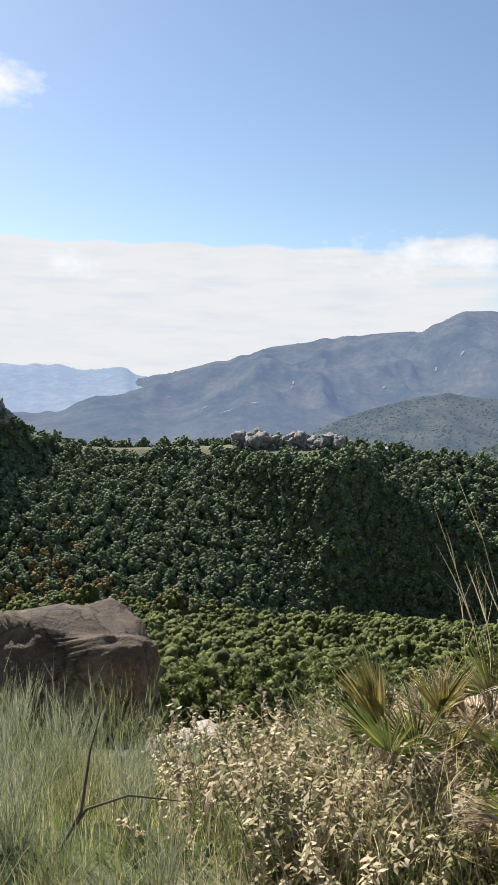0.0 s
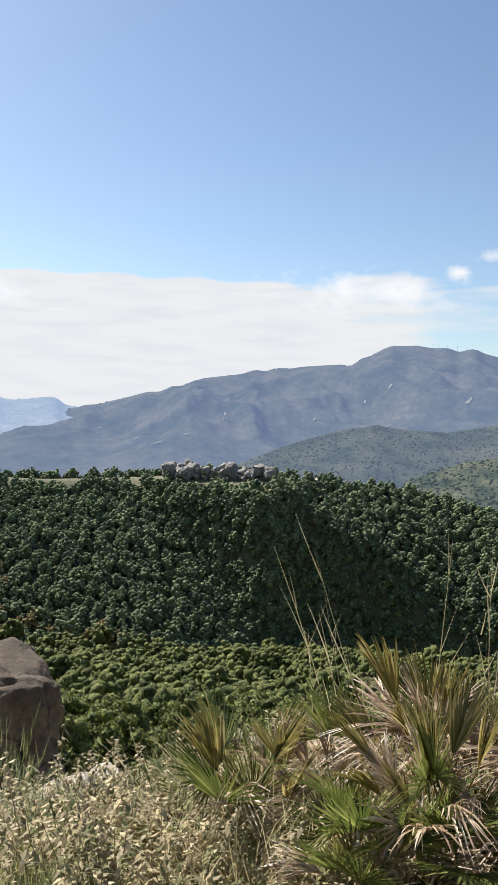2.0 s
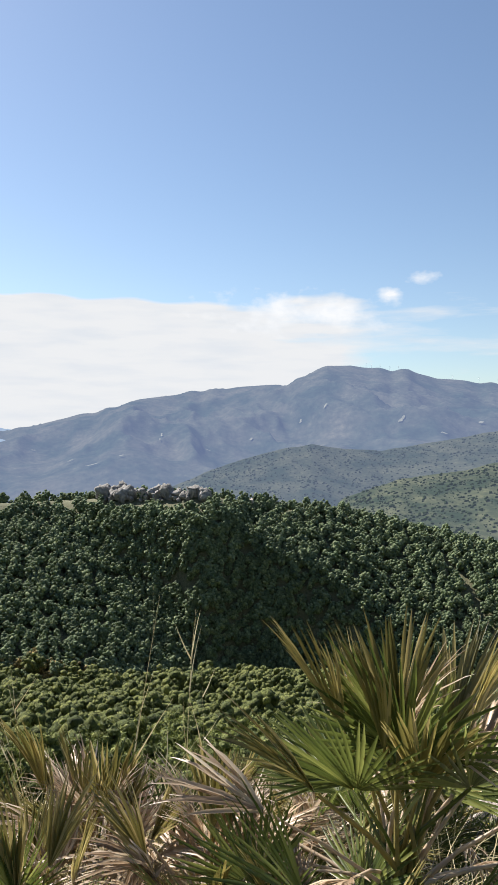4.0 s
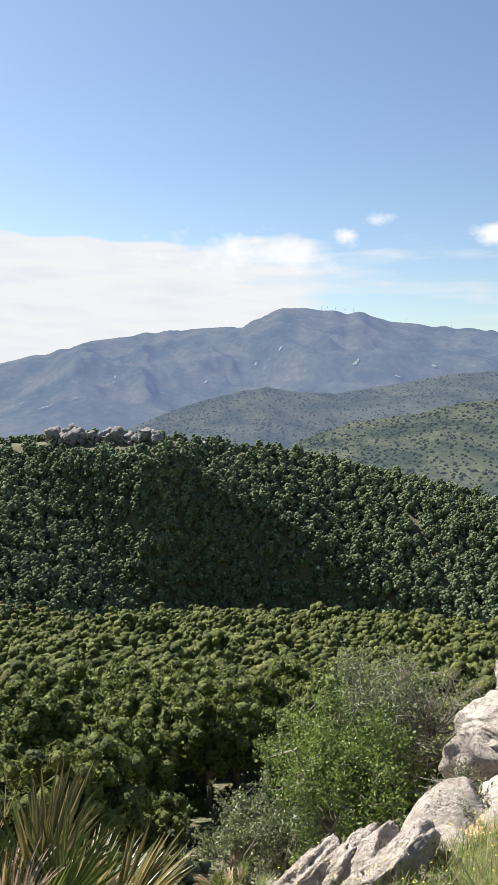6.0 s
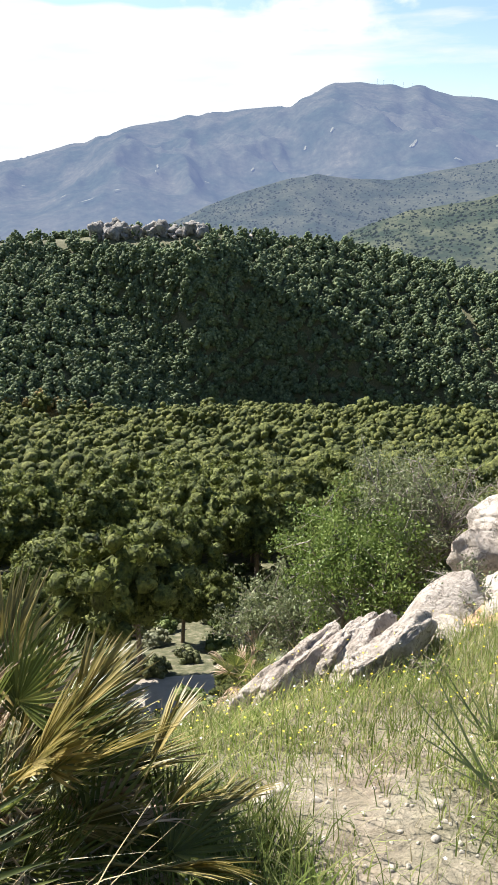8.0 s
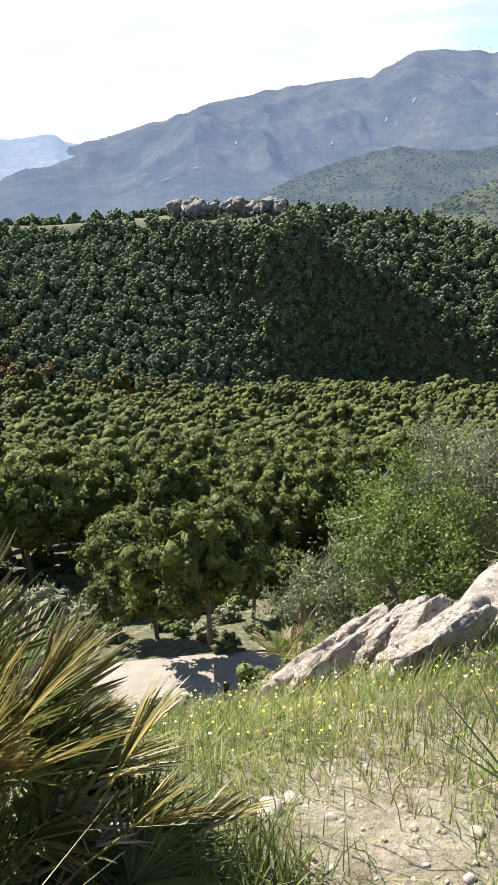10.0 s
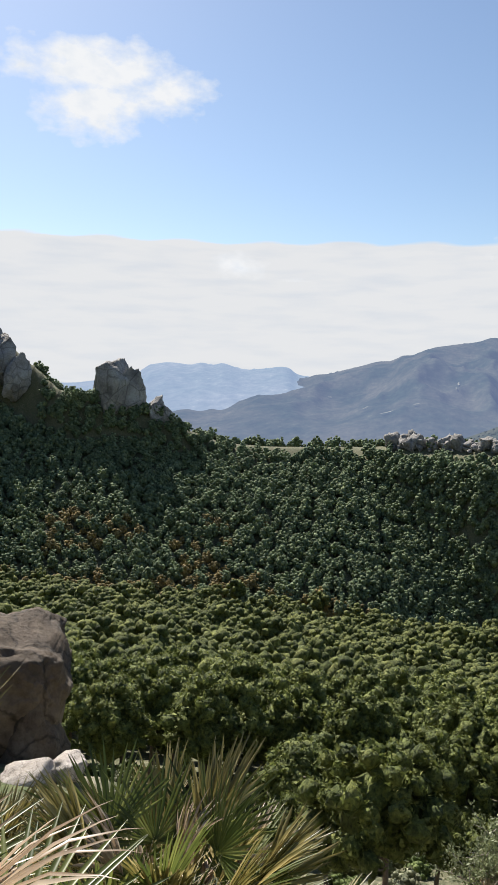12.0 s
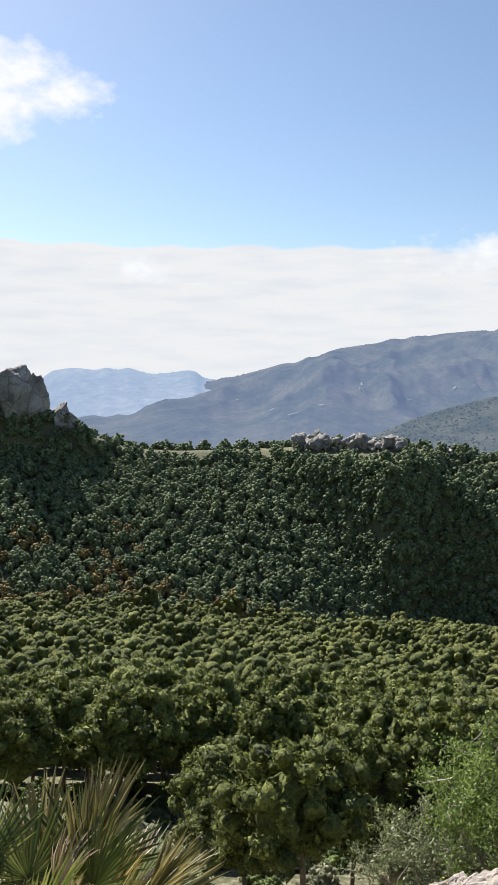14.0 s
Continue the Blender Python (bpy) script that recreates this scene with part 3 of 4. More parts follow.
def steep_at(x, y, level=2.7):
    r, a = math.hypot(x, y), math.atan2(x, y)
    out = float(height((r + 2) * math.sin(a), (r + 2) * math.cos(a)) - height((r - 2) * math.sin(a), (r - 2) * math.cos(a)))
    across = float(height(r * math.sin(a + 2 / r), r * math.cos(a + 2 / r)) - height(r * math.sin(a - 2 / r), r * math.cos(a - 2 / r)))
    return math.hypot(out, across) > level


mid_spots = near_spots[125:] + spread(104, 228, -33, 36, 4.9, 4)
slope = spread(227, 430, -34, 36, 3.15, 5)
slope += [p for p in spread(226, 420, -34, 36, 2.9, 6) if steep_at(*p)]
slope += [p for p in spread(226, 350, -2, 14, 2.4, 8) if steep_at(*p, 4.6)]


def wooded(x, y):
    r, a = math.hypot(x, y), math.degrees(math.atan2(x, y))
    left = float(crest_radius(a)) - r
    if left < -14:
        return False
    drop = left if left > 60 else (float(face_height(np.array(a), np.array(float(crest_radius(a))))) - float(height(x, y))) / 0.42
    bald = float(np.interp(a, [-26, -24, -18, -15, -12, -9, -2, 0, 5, 8, 10, 14], [6, 1, 1, 2, 4, 5, 6, 11, 11, 8, 2, 0])) + 3 * lumpy(np.array(x / 8), np.array(y / 8), 3)
    if min(left, drop) < bald and left > -6 and (x * 13.7 + y * 7.3) % 1 > 0.03:
        return False
    if left < -14 or (a < -26 and left < 16):
        return False
    if abs((a - 23.0) - left * 0.1) < 0.28 and 3 < left < 62:
        return False
    return True


slope = [p for p in slope if wooded(*p)]
wood("forest_valley", "dense pine wood on the valley floor", [p for p in mid_spots if not russet_at(*p)], PINE_FAR, MID, 0.8, 1.15)
wood("forest_ridge", "dense dark pine wood on the ridge slope", [p for p in slope if not russet_at(*p)], PINE_RIDGE_HAZE, FAR, 0.6, 1.1)
wood("forest_russet", "russet leafless trees at the foot of the ridge", [p for p in mid_spots + slope if russet_at(*p)], RUSSET, FAR, 0.6, 0.95)

# ---- dirt road below ----
rx = np.linspace(-16, 16, 49)
mid_y = 22.9 - 0.012 * rx**2
edge = np.stack([mid_y + k for k in (-1.75, -0.6, 0.6, 1.75)], -1)
rv = np.stack([np.repeat(rx[:, None], 4, 1), edge, height(np.repeat(rx[:, None], 4, 1), edge) + np.array([0.02, 0.06, 0.06, 0.02])], -1).reshape(-1, 3)
ri = np.array([[4 * i + j, 4 * i + 4 + j, 4 * i + 5 + j, 4 * i + 1 + j] for i in range(48) for j in range(3)])
tagged(put("road", mesh_of("road", rv, ri, True), ROAD_DIRT), "pale unpaved dirt track with worn wheel ruts", "road", kind="structure")


# ---- rocks ----
def rock_mesh(size, seed, sub=4, facets=9, rough=0.12, fold=1.6, box=0.85, flute=0.0):
    """An angular weathered block: a ball cut by planes, then roughened."""
    g = np.random.default_rng(seed)
    v, f = ico(sub)
    v = np.sign(v) * np.abs(v) ** box
    v = v / np.abs(v).max(0)
    for _ in range(facets):
        n = g.standard_normal(3)
        n /= np.linalg.norm(n)
        d = g.uniform(0.55, 0.85)
        over = np.clip(v @ n - d, 0, None)
        v = v - over[:, None] * n * 0.92
    off = np.array([noise.fractal(Vector((p * fold + seed).tolist()), 0.8, 2.1, 6) for p in v])
    ridge = np.array([noise.ridged_multi_fractal(Vector((p * fold * 0.8 - seed).tolist()), 1.0, 2.2, 5, 1.0, 2.0) for p in v])
    v = v * (1 + rough * off[:, None] - rough * 0.55 * (ridge[:, None] - 1.2))
    if flute:
        # rain-worn grooves along the block's length, broken by cross joints
        q = v * np.array(size)
        long = np.array([noise.ridged_multi_fractal(Vector((p[0] * 2.2 + seed, p[1] * 11, p[2] * 11 - seed)), 0.8, 2.1, 4, 1.0, 2.0) for p in q])
        joint = np.array([abs(noise.noise(Vector((p[0] * 7 + 0.5 * seed, p[1] * 1.6, p[2] * 1.6)))) for p in q])
        v = v * (1 + flute * (long[:, None] - 1.2) - flute * 1.6 * np.clip(0.12 - joint, 0, 0.12)[:, None] / 0.12)
    return mesh_of("rock", v * np.array(size), f, True)


def rock(name, label, x, y, z, size, seed, material, turn=(0, 0, 0), sub=4, group="", facets=9, rough=0.12, fold=1.6, category="rock", box=0.85, flute=0.0, taper=0.0):
    me = rock_mesh(size, seed, sub, facets, rough, fold, box, flute)
    if taper:
        for p in me.vertices:
            k = 1 - taper * (p.co.z / size[2] * 0.5 + 0.5) ** 2
            p.co.x, p.co.y = p.co.x * k, p.co.y * k
    me.name = name
    ob = put(name, me, material)
    ob.matrix_world = pose(x, y, z, *turn)
    return tagged(ob, label, category, group)


rock("boulder", "huge weathered brown limestone boulder, cracked across", -5.52, 9.2, -3.42, (1.6, 1.3, 1.5), 21, BOULDER_ROCK, (9, 7, 24), 6, "", 6, 0.08, 2.4, "boulder", 0.38)
rock("boulder", "weathered limestone block leaning beside the great boulder", -4.0, 8.6, -3.4, (0.45, 0.55, 0.78), 22, BOULDER_ROCK, (0, -4, 0), 5, "", 6, 0.09, 2.4, "boulder", 0.55)
rock("rock", "small brown stone wedged under the great boulder", -4.55, 7.75, -3.25, (0.24, 0.2, 0.2), 23, BOULDER_ROCK, (0, 0, 30), 3)
rock("rock", "brown stone at the foot of the great boulder", -5.4, 7.5, -3.3, (0.35, 0.25, 0.3), 24, BOULDER_ROCK, (0, 0, 70), 3)
rock("limestone_slab", "pale flat limestone slab among the broom", -3.25, 7.25, -3.1, (0.44, 0.36, 0.22), 25, LIMESTONE, (0, -14, 10), 4)
rock("limestone_slab", "pale pointed limestone ledge beside the broom", -2.85, 7.4, -2.98, (0.28, 0.24, 0.16), 26, LIMESTONE, (0, -18, 0), 4)
rock("limestone_slab", "pale limestone rock behind the feathery broom", -4.6, 5.4, -2.75, (0.55, 0.4, 0.35), 27, LIMESTONE, (0, 10, 40), 4)

# outcrop by the path
rock("crag", "tall pale limestone crag above the bush", 4.4, 4.1, -0.62, (0.85, 0.8, 1.3), 31, LIMESTONE, (8, 20, 10), 5, "outcrop by the path", 16, 0.12, 2.2, "rock", 0.6, 0.025)
for k in range(9):
    t = k / 8
    x, y, z = 3.86 - 1.08 * t + 0.06 * math.sin(5 * k), 3.92 - 0.38 * t, -0.16 - 0.86 * t + 0.05 * math.sin(3 * k)
    q = 0.36 - 0.14 * t
    rock("crag_block", "cracked pale limestone block of the stepped crag", x, y, z, (q * 1.1, q * 1.3, q * (1.35 + 0.2 * math.sin(2 * k))), 320 + k, LIMESTONE, (10 * math.sin(k), 28 + 8 * math.sin(2 * k), 40 * k), 5, "outcrop by the path", 13, 0.12, 2.2, "rock", 0.55, 0.03)
    rock("crag_block", "pale limestone footing block of the stepped crag", x + 0.25, y - 0.12, z - 0.42, (q * 1.3, q * 1.1, q * 1.2), 340 + k, LIMESTONE, (5, 20, 33 * k), 4, "outcrop by the path", 13, 0.12, 2.2, "rock", 0.55, 0.03)
rock("round_boulder", "smooth rounded pale limestone boulder on red soil", 2.32, 3.0, -0.84, (0.28, 0.2, 0.16), 34, LIMESTONE, (0, -32, 12), 4, "outcrop by the path", 4, 0.06, 1.4)
rock("limestone_slab", "broad pale limestone slab rising from the grass", 2.02, 2.7, -1.03, (0.42, 0.28, 0.18), 35, LIMESTONE, (0, -28, 18), 5, "outcrop by the path", 9, 0.08, 1.8, "rock", 0.7, 0.02)
rock("limestone_slab", "pale limestone slab half buried in red soil", 2.62, 2.8, -0.86, (0.45, 0.35, 0.24), 36, LIMESTONE, (0, -20, 10), 5, "outcrop by the path", 9, 0.08, 1.8, "rock", 0.7, 0.02)
rock("limestone_block", "grey limestone block at the edge of the red soil", 2.75, 2.72, -0.62, (0.18, 0.16, 0.17), 37, LIMESTONE, (0, -10, 30), 4, "outcrop by the path", 8, 0.1, 1.8)
for k in range(6):
    x, y = 1.36 + 0.085 * k, 2.86 - 0.06 * k + 0.05 * math.sin(2.3 * k)
    long = 0.5 - 0.025 * k + 0.06 * math.sin(1.7 * k)
    rock("limestone_rib", "pale fluted limestone rib standing in the grass", x, y, float(height(x, y)) + 0.02 + 0.012 * k, (long, 0.075 + 0.012 * (k % 3), 0.15 + 0.03 * math.sin(3.1 * k)), 40 + k, LIMESTONE, (14, 6, 44 + 2 * math.sin(k)), 5, "limestone ribs", 8, 0.1, 2.4, "rock", 0.8, 0.07)
RED_SOIL = plain("red_soil", (0.42, 0.27, 0.18), 0.95, 0, 0.3, 9)
rock("soil_bank", "bank of reddish crumbly soil between the rocks", 2.5, 2.75, -0.98, (0.5, 0.32, 0.26), 55, RED_SOIL, (0, -20, 20), 4, "", 3, 0.1, 3.0, "soil")

CHIP = plain("limestone_chip", (0.4, 0.36, 0.3), 0.9, 0, 0.2, 3)
stone_meshes = [rock_mesh((1, 0.8, 0.6), 60 + k, 2, 7, 0.1) for k in range(4)]
for me in stone_meshes:
    me.materials.append(CHIP)
g = np.random.default_rng(9)
stones = [(0.95, 1.37, 0.045), (1.02, 1.42, 0.032), (0.9, 1.44, 0.026), (1.35, 1.02, 0.016), (1.28, 1.2, 0.012), (1.1, 1.3, 0.018), (1.42, 1.15, 0.02), (1.2, 0.95, 0.014)]
stones += [(float(g.uniform(0.85, 1.7)), float(g.uniform(0.5, 1.7)), float(g.uniform(0.003, 0.011))) for _ in range(210)]
for k, (x, y, s) in enumerate(stones):
    ob = put("stone", stone_meshes[k % 4], None)
    ob.matrix_world = pose(x, y, float(height(x, y)) + s * 0.25, 0, 0, float(g.uniform(0, 360))) @ Matrix.Diagonal((s, s, s, 1))
    tagged(ob, "pale limestone chip lying on the bare path", "stone", "stones on the path")

# crags on the skyline
def on_crest(a, inward):
    r = float(crest_radius(a)) - inward
    return r * math.sin(radians(a)), r * math.cos(radians(a))


for k in range(110):
    a = float(g.uniform(-0.5, 7.3))
    x, y = on_crest(a, float(g.uniform(-3, 4)))
    s = float(g.uniform(0.5, 1.0) + g.uniform(0, 1) ** 3 * 1.7) * (1.5 if a < 1.6 or 2.9 < a < 3.8 or a > 5.9 else 1.0)
    rock("ridge_rock", "grey jagged limestone outcrop on the ridge top", x, y, float(height(x, y)) + 0.95 * s, (s * float(g.uniform(0.8, 1.5)), s, s * float(g.uniform(0.7, 1.5))), 100 + k, RIDGE_ROCK, (float(g.uniform(-14, 14)), float(g.uniform(-22, 22)), float(g.uniform(0, 360))), 3, "ridge outcrop", 14, 0.24, 3.0, "rock", 0.75)
for a, inward, s, up in ((15.6, 1, 1.9, 1.5), (15.95, 1, 1.3, 1.2), (15.35, 1, 1.2, 1.0), (16.3, 1, 1.2, 0.7), (10.6, 1, 1.7, 0.6), (11.1, 1, 1.6, 0.5), (11.8, 1, 1.6, 0.6)):
    x, y = on_crest(a, inward)
    rock("ridge_rock", "pale isolated rock on the wooded ridge", x, y, float(height(x, y)) + up * 1.2, (s, s, s * 1.1), int(a * 100), LIMESTONE, (0, 10, a * 90), 3, "ridge outcrop", 6, 0.34, 2.4)
for a, inward, wide, high, top, seed, lean in ((-20.9, -3, 10.5, 17, 1.7, 201, 3), (-19.6, -2, 8.0, 13, 0.4, 202, 16), (-17.6, -1, 4.6, 7.0, -1.4, 203, 12), (-16.7, -1, 3.2, 5, -2.2, 204, 0)):
    x, y = on_crest(a, inward)
    z = 1.5 + math.hypot(x, y) * math.tan(radians(top)) - high * 0.86
    rock("rock_spire", "grey limestone pinnacle standing out of the wooded slope", x, y, z, (wide, wide, high), seed, CRAG_ROCK, (0, lean, 20), 5, "", 10, 0.11, 2.2, "rock", 0.62, 0.0, 0.36)
for a, inward, wide, high, top, seed in ((-31.0, 10, 17, 26, 5.4, 211), (-28.7, 12, 9, 15, 2.9, 212), (-27.4, 12, 6, 10, 1.3, 213), (-34, 8, 22, 34, 9, 214), (-29.7, 20, 10, 13, 2.0, 215)):
    x, y = on_crest(a, inward)
    z = 1.5 + math.hypot(x, y) * math.tan(radians(top)) - high * 0.85
    rock("rock_cliff", "grey limestone cliff above the pine slope", x, y, z, (wide, wide, high), seed, CRAG_ROCK, (0, 14, 50), 5, "", 12, 0.13, 2.0, "rock", 0.9, 0.0, 0.4)

# ---- pale scars and farmsteads on the far range ----
# bare ground colour plus a bluish emission for the air in front
SCAR_HAZE = distance_material("bare_scar", (0.13, 0.125, 0.11), (0.19, 0.18, 0.16), (0.31, 0.42, 0.66), 0.2, 0.05)
range_z = SURFACE["backdrop_range"]
for k, (a, el, wide, long) in enumerate(((4.05, -0.15, 9, 260), (3.9, -0.45, 7, 150), (16.0, 2.2, 18, 60), (14.2, 1.0, 12, 90), (-2.5, -2.1, 26, 40), (-1.0, -2.4, 40, 30), (7.4, -1.2, 20, 50), (10.6, -0.4, 14, 70), (21.5, 1.2, 22, 60), (24.5, 0.2, 26, 50), (27.0, 1.0, 18, 60), (12.5, -1.4, 24, 60), (-5.0, -1.3, 18, 60), (1.2, -1.7, 22, 40))):
    rr = np.linspace(900, 4150, 400)
    xx, yy = rr * math.sin(radians(a)), rr * math.cos(radians(a))
    up = np.degrees(np.arctan2(range_z(xx, yy) - 1.5, rr))
    at = rr[int(np.argmin(np.abs(up - el)))]
    q = np.random.default_rng(900 + k)
    edge = []
    for j in range(14):
        t = j * 2 * np.pi / 14
        s = q.uniform(0.5, 1.1)
        r2, a2 = at + math.sin(t) * long * s * 0.16, a + math.degrees(math.cos(t) * wide * s * 0.45 / at)
        px, py = r2 * math.sin(radians(a2)), r2 * math.cos(radians(a2))
        edge.append((px, py, float(range_z(np.array(px), np.array(py))) + 5))
    tagged(put("bare_scar", mesh_of("bare_scar", edge, [list(range(14))]), SCAR_HAZE), "pale bare scar on the far mountainside", "scar", "scars on the far range")

# ---- wind turbines on the far summit ----
WHITE_STEEL = plain("white_steel", (0.75, 0.76, 0.78), 0.4, 0, 0.05, 1)
tower_mesh = mesh_of("tower", *limb([(0, 0, -4), (0, 0, 17), (0, 0, 34)], [1.3, 1.1, 0.8], 8), True)
hub_mesh = mesh_of("nacelle", *limb([(0, -2.2, 34), (0, -1, 34), (0, 1.6, 34), (0, 2.2, 34)], [0.3, 1.0, 1.0, 0.6], 8), True)
blade_mesh = mesh_of("blade", *limb([(0, -2.2, 0), (0.3, -2.2, 4), (0, -2.2, 16)], [0.6, 0.9, 0.15], 6), True)
for me in (tower_mesh, hub_mesh, blade_mesh):
    me.materials.append(WHITE_STEEL)
for k, (a, el) in enumerate(((19.3, 4.98), (19.9, 4.88), (20.6, 4.82), (21.2, 4.83), (25.0, 4.1), (26.8, 3.95), (28.1, 3.85), (18.9, 5.02))):
    ob = new("wind_turbine")
    put("tower", tower_mesh, None, ob)
    put("nacelle", hub_mesh, None, ob)
    for j in range(3):
        bl = put("blade", blade_mesh, None, ob)
        bl.matrix_basis = pose(0, 0, 34, 0, 120 * j + 17 * k, 0)
    x, y = 4240 * math.sin(radians(a)), 4240 * math.cos(radians(a))
    ob.matrix_world = pose(x, y, 1.5 + 4240 * math.tan(radians(el)) - 2, 0, 0, 40 - a) @ Matrix.Diagonal((0.6, 0.6, 0.6, 1))
    tagged(ob, "white three-bladed wind turbine on the far summit", "wind turbine", "turbines on the summit")

# ---- pines and scrub by the road ----
pine(0.95, 25.2, 4, 40, 0.8, "rounded Aleppo pine beside the dirt track")
for x, y, w, s, t in ((-3.2, 33, 2, 0.85, 10), (3.5, 38, 0, 0.8, 70), (-9, 40, 1, 0.95, 140), (8.5, 41, 4, 0.95, 200), (-14, 37, 3, 0.85, 20), (14, 37, 2, 0.95, 90), (-0.5, 42, 3, 0.9, 210), (-5.5, 44, 0, 1.0, 55), (18, 42, 1, 1.0, 35), (-20, 43, 4, 1.0, 75), (-1.2, 27.3, 2, 0.62, 120), (2.9, 29.5, 2, 0.6, 310), (3.3, 16.4, 2, 0.3, 15), (11, 45, 3, 0.95, 140), (5.2, 46, 1, 0.9, 44)):
    pine(x, y, w, t, s, "young Aleppo pine at the edge of the wood")

SCRUB = [leaf_material("scrub_olive", (0.07, 0.08, 0.035), (0.12, 0.135, 0.06), (0.19, 0.2, 0.1), True, 0.15, 0.7, 1.5), leaf_material("scrub_green", (0.05, 0.075, 0.02), (0.09, 0.125, 0.035), (0.15, 0.19, 0.06), True, 0.15, 0.7, 1.5), leaf_material("scrub_grey", (0.12, 0.13, 0.08), (0.19, 0.2, 0.13), (0.28, 0.29, 0.2), True, 0.15, 0.7, 1.5)]
scrub_meshes = []
for k in range(6):
    v, f = puff_cloud(16, 0.55, 0.6, 0.0, 420, 0.1, 300 + k, 0.26, -0.1)
    me = mesh_of("foliage", v, f, True)
    me.materials.append(SCRUB[k % 3])
    scrub_meshes.append(me)


def scrub(x, y, which, s, turn, label, tall=1.0):
    ob = put("shrub", scrub_meshes[which], None)
    ob.matrix_world = pose(x, y, float(height(x, y)) - 0.04 * s, 0, 0, turn) @ Matrix.Diagonal((s, s, s * tall, 1))
    return tagged(ob, label, "shrub", "scrub on the hillside")


for x, y in spread(25.5, 47, -30, 32, 1.75, 31):
    if g.uniform() < 0.72 and abs(y - (22.9 - 0.012 * x * x)) > 2.2:
        scrub(x, y, int(g.integers(0, 6)), float(g.uniform(0.7, 1.5)), float(g.uniform(0, 360)), "low rounded shrub on stony ground")
for x, y in spread(9, 21, -14, 26, 1.7, 32):
    if abs(y - (22.9 - 0.012 * x * x)) > 2.2:
        scrub(x, y, int(g.integers(0, 6)), float(g.uniform(0.4, 0.85)), float(g.uniform(0, 360)), "small scrubby bush on the steep bank")
for x, y, s in ((-6.2, 31, 2.4), (-8.0, 32, 2.2), (-4.6, 29.5, 1.6), (4.8, 33, 1.8), (-11, 31, 2.2)):
    scrub(x, y, 2, s, 30 * s, "grey-green wild olive bush near the track", 1.25)


# ---- fan palms ----
def frond_mesh(seed, leaflets, reach, spread_deg, droop, curl, stalk, fold=0.35):
    """A fan: folded pointed leaflets round the end of a stalk that lies along x; the fan opens in the xy plane."""
    q = np.random.default_rng(seed)
    pieces = [limb([(0, 0, 0), (stalk * 0.5, 0, 0.04 * stalk), (stalk, 0, 0)], [0.009, 0.007, 0.005], 4)]
    for k in range(leaflets):
        u = (k + 0.5) / leaflets * 2 - 1
        t = radians(spread_deg / 2) * u + q.uniform(-0.02, 0.02)
        length = reach * (1 - 0.22 * abs(u) ** 2) * q.uniform(0.82, 1.08)
        d = np.array([math.cos(t), math.sin(t), 0.0])
        side = np.array([-d[1], d[0], 0.0])
        w = reach * 0.021 * q.uniform(0.8, 1.15)
        lift = fold * abs(u) * 0.5
        dr, cu = droop * q.uniform(0.5, 1.5), curl * q.uniform(-1, 1)
        base = np.array([stalk, 0, 0.0])
        rows = []
        for s, ww in ((0.04, 0.35), (0.4, 0.95), (0.72, 0.75), (0.93, 0.28), (1.0, 0.04)):
            c = base + d * length * s * (1 - 0.25 * dr * s * s) + np.array([0, 0, 1.0]) * (lift * length * s - dr * length * s**2.4) + side * cu * length * s * s
            keel = -w * 0.55 * ww
            rows += [c - side * w * ww, c + np.array([0, 0, keel]), c + side * w * ww]
        f = []
        for i in range(4):
            for j in range(2):
                a = 3 * i + j
                f += [[a, a + 3, a + 4], [a, a + 4, a + 1]]
        pieces.append((np.array(rows), np.array(f)))
    return mesh_of("frond", *joined(pieces))


def frond_material(name, a, b, c, light):
    m = leaf_material(name, a, b, c, True, light, 0.36, 3.0)
    m.node_tree.nodes["Principled BSDF"].inputs["Specular IOR Level"].default_value = 0.45
    return m


FROND_GREEN = frond_material("palm_green", (0.06, 0.085, 0.02), (0.12, 0.145, 0.036), (0.26, 0.28, 0.085), 0.42)
FROND_GOLD = frond_material("palm_yellowing", (0.12, 0.11, 0.03), (0.28, 0.235, 0.08), (0.54, 0.44, 0.21), 0.34)
FROND_DRY = frond_material("palm_dry", (0.3, 0.21, 0.14), (0.5, 0.39, 0.29), (0.7, 0.6, 0.48), 0.34)
FRONDS = {}
for key, mat, droop, curl, sp in (("green", FROND_GREEN, 0.06, 0.04, 205), ("gold", FROND_GOLD, 0.12, 0.08, 72), ("dry", FROND_DRY, 0.5, 0.3, 62)):
    FRONDS[key] = []
    for k in range(5):
        me = frond_mesh(400 + k + len(key) * 20, (25 if key == "green" else 19 if key == "gold" else 15) + k, 0.37, sp - 10 * k, droop * (0.6 + 0.25 * k), curl, 0.42)
        me.materials.append(mat)
        FRONDS[key].append(me)


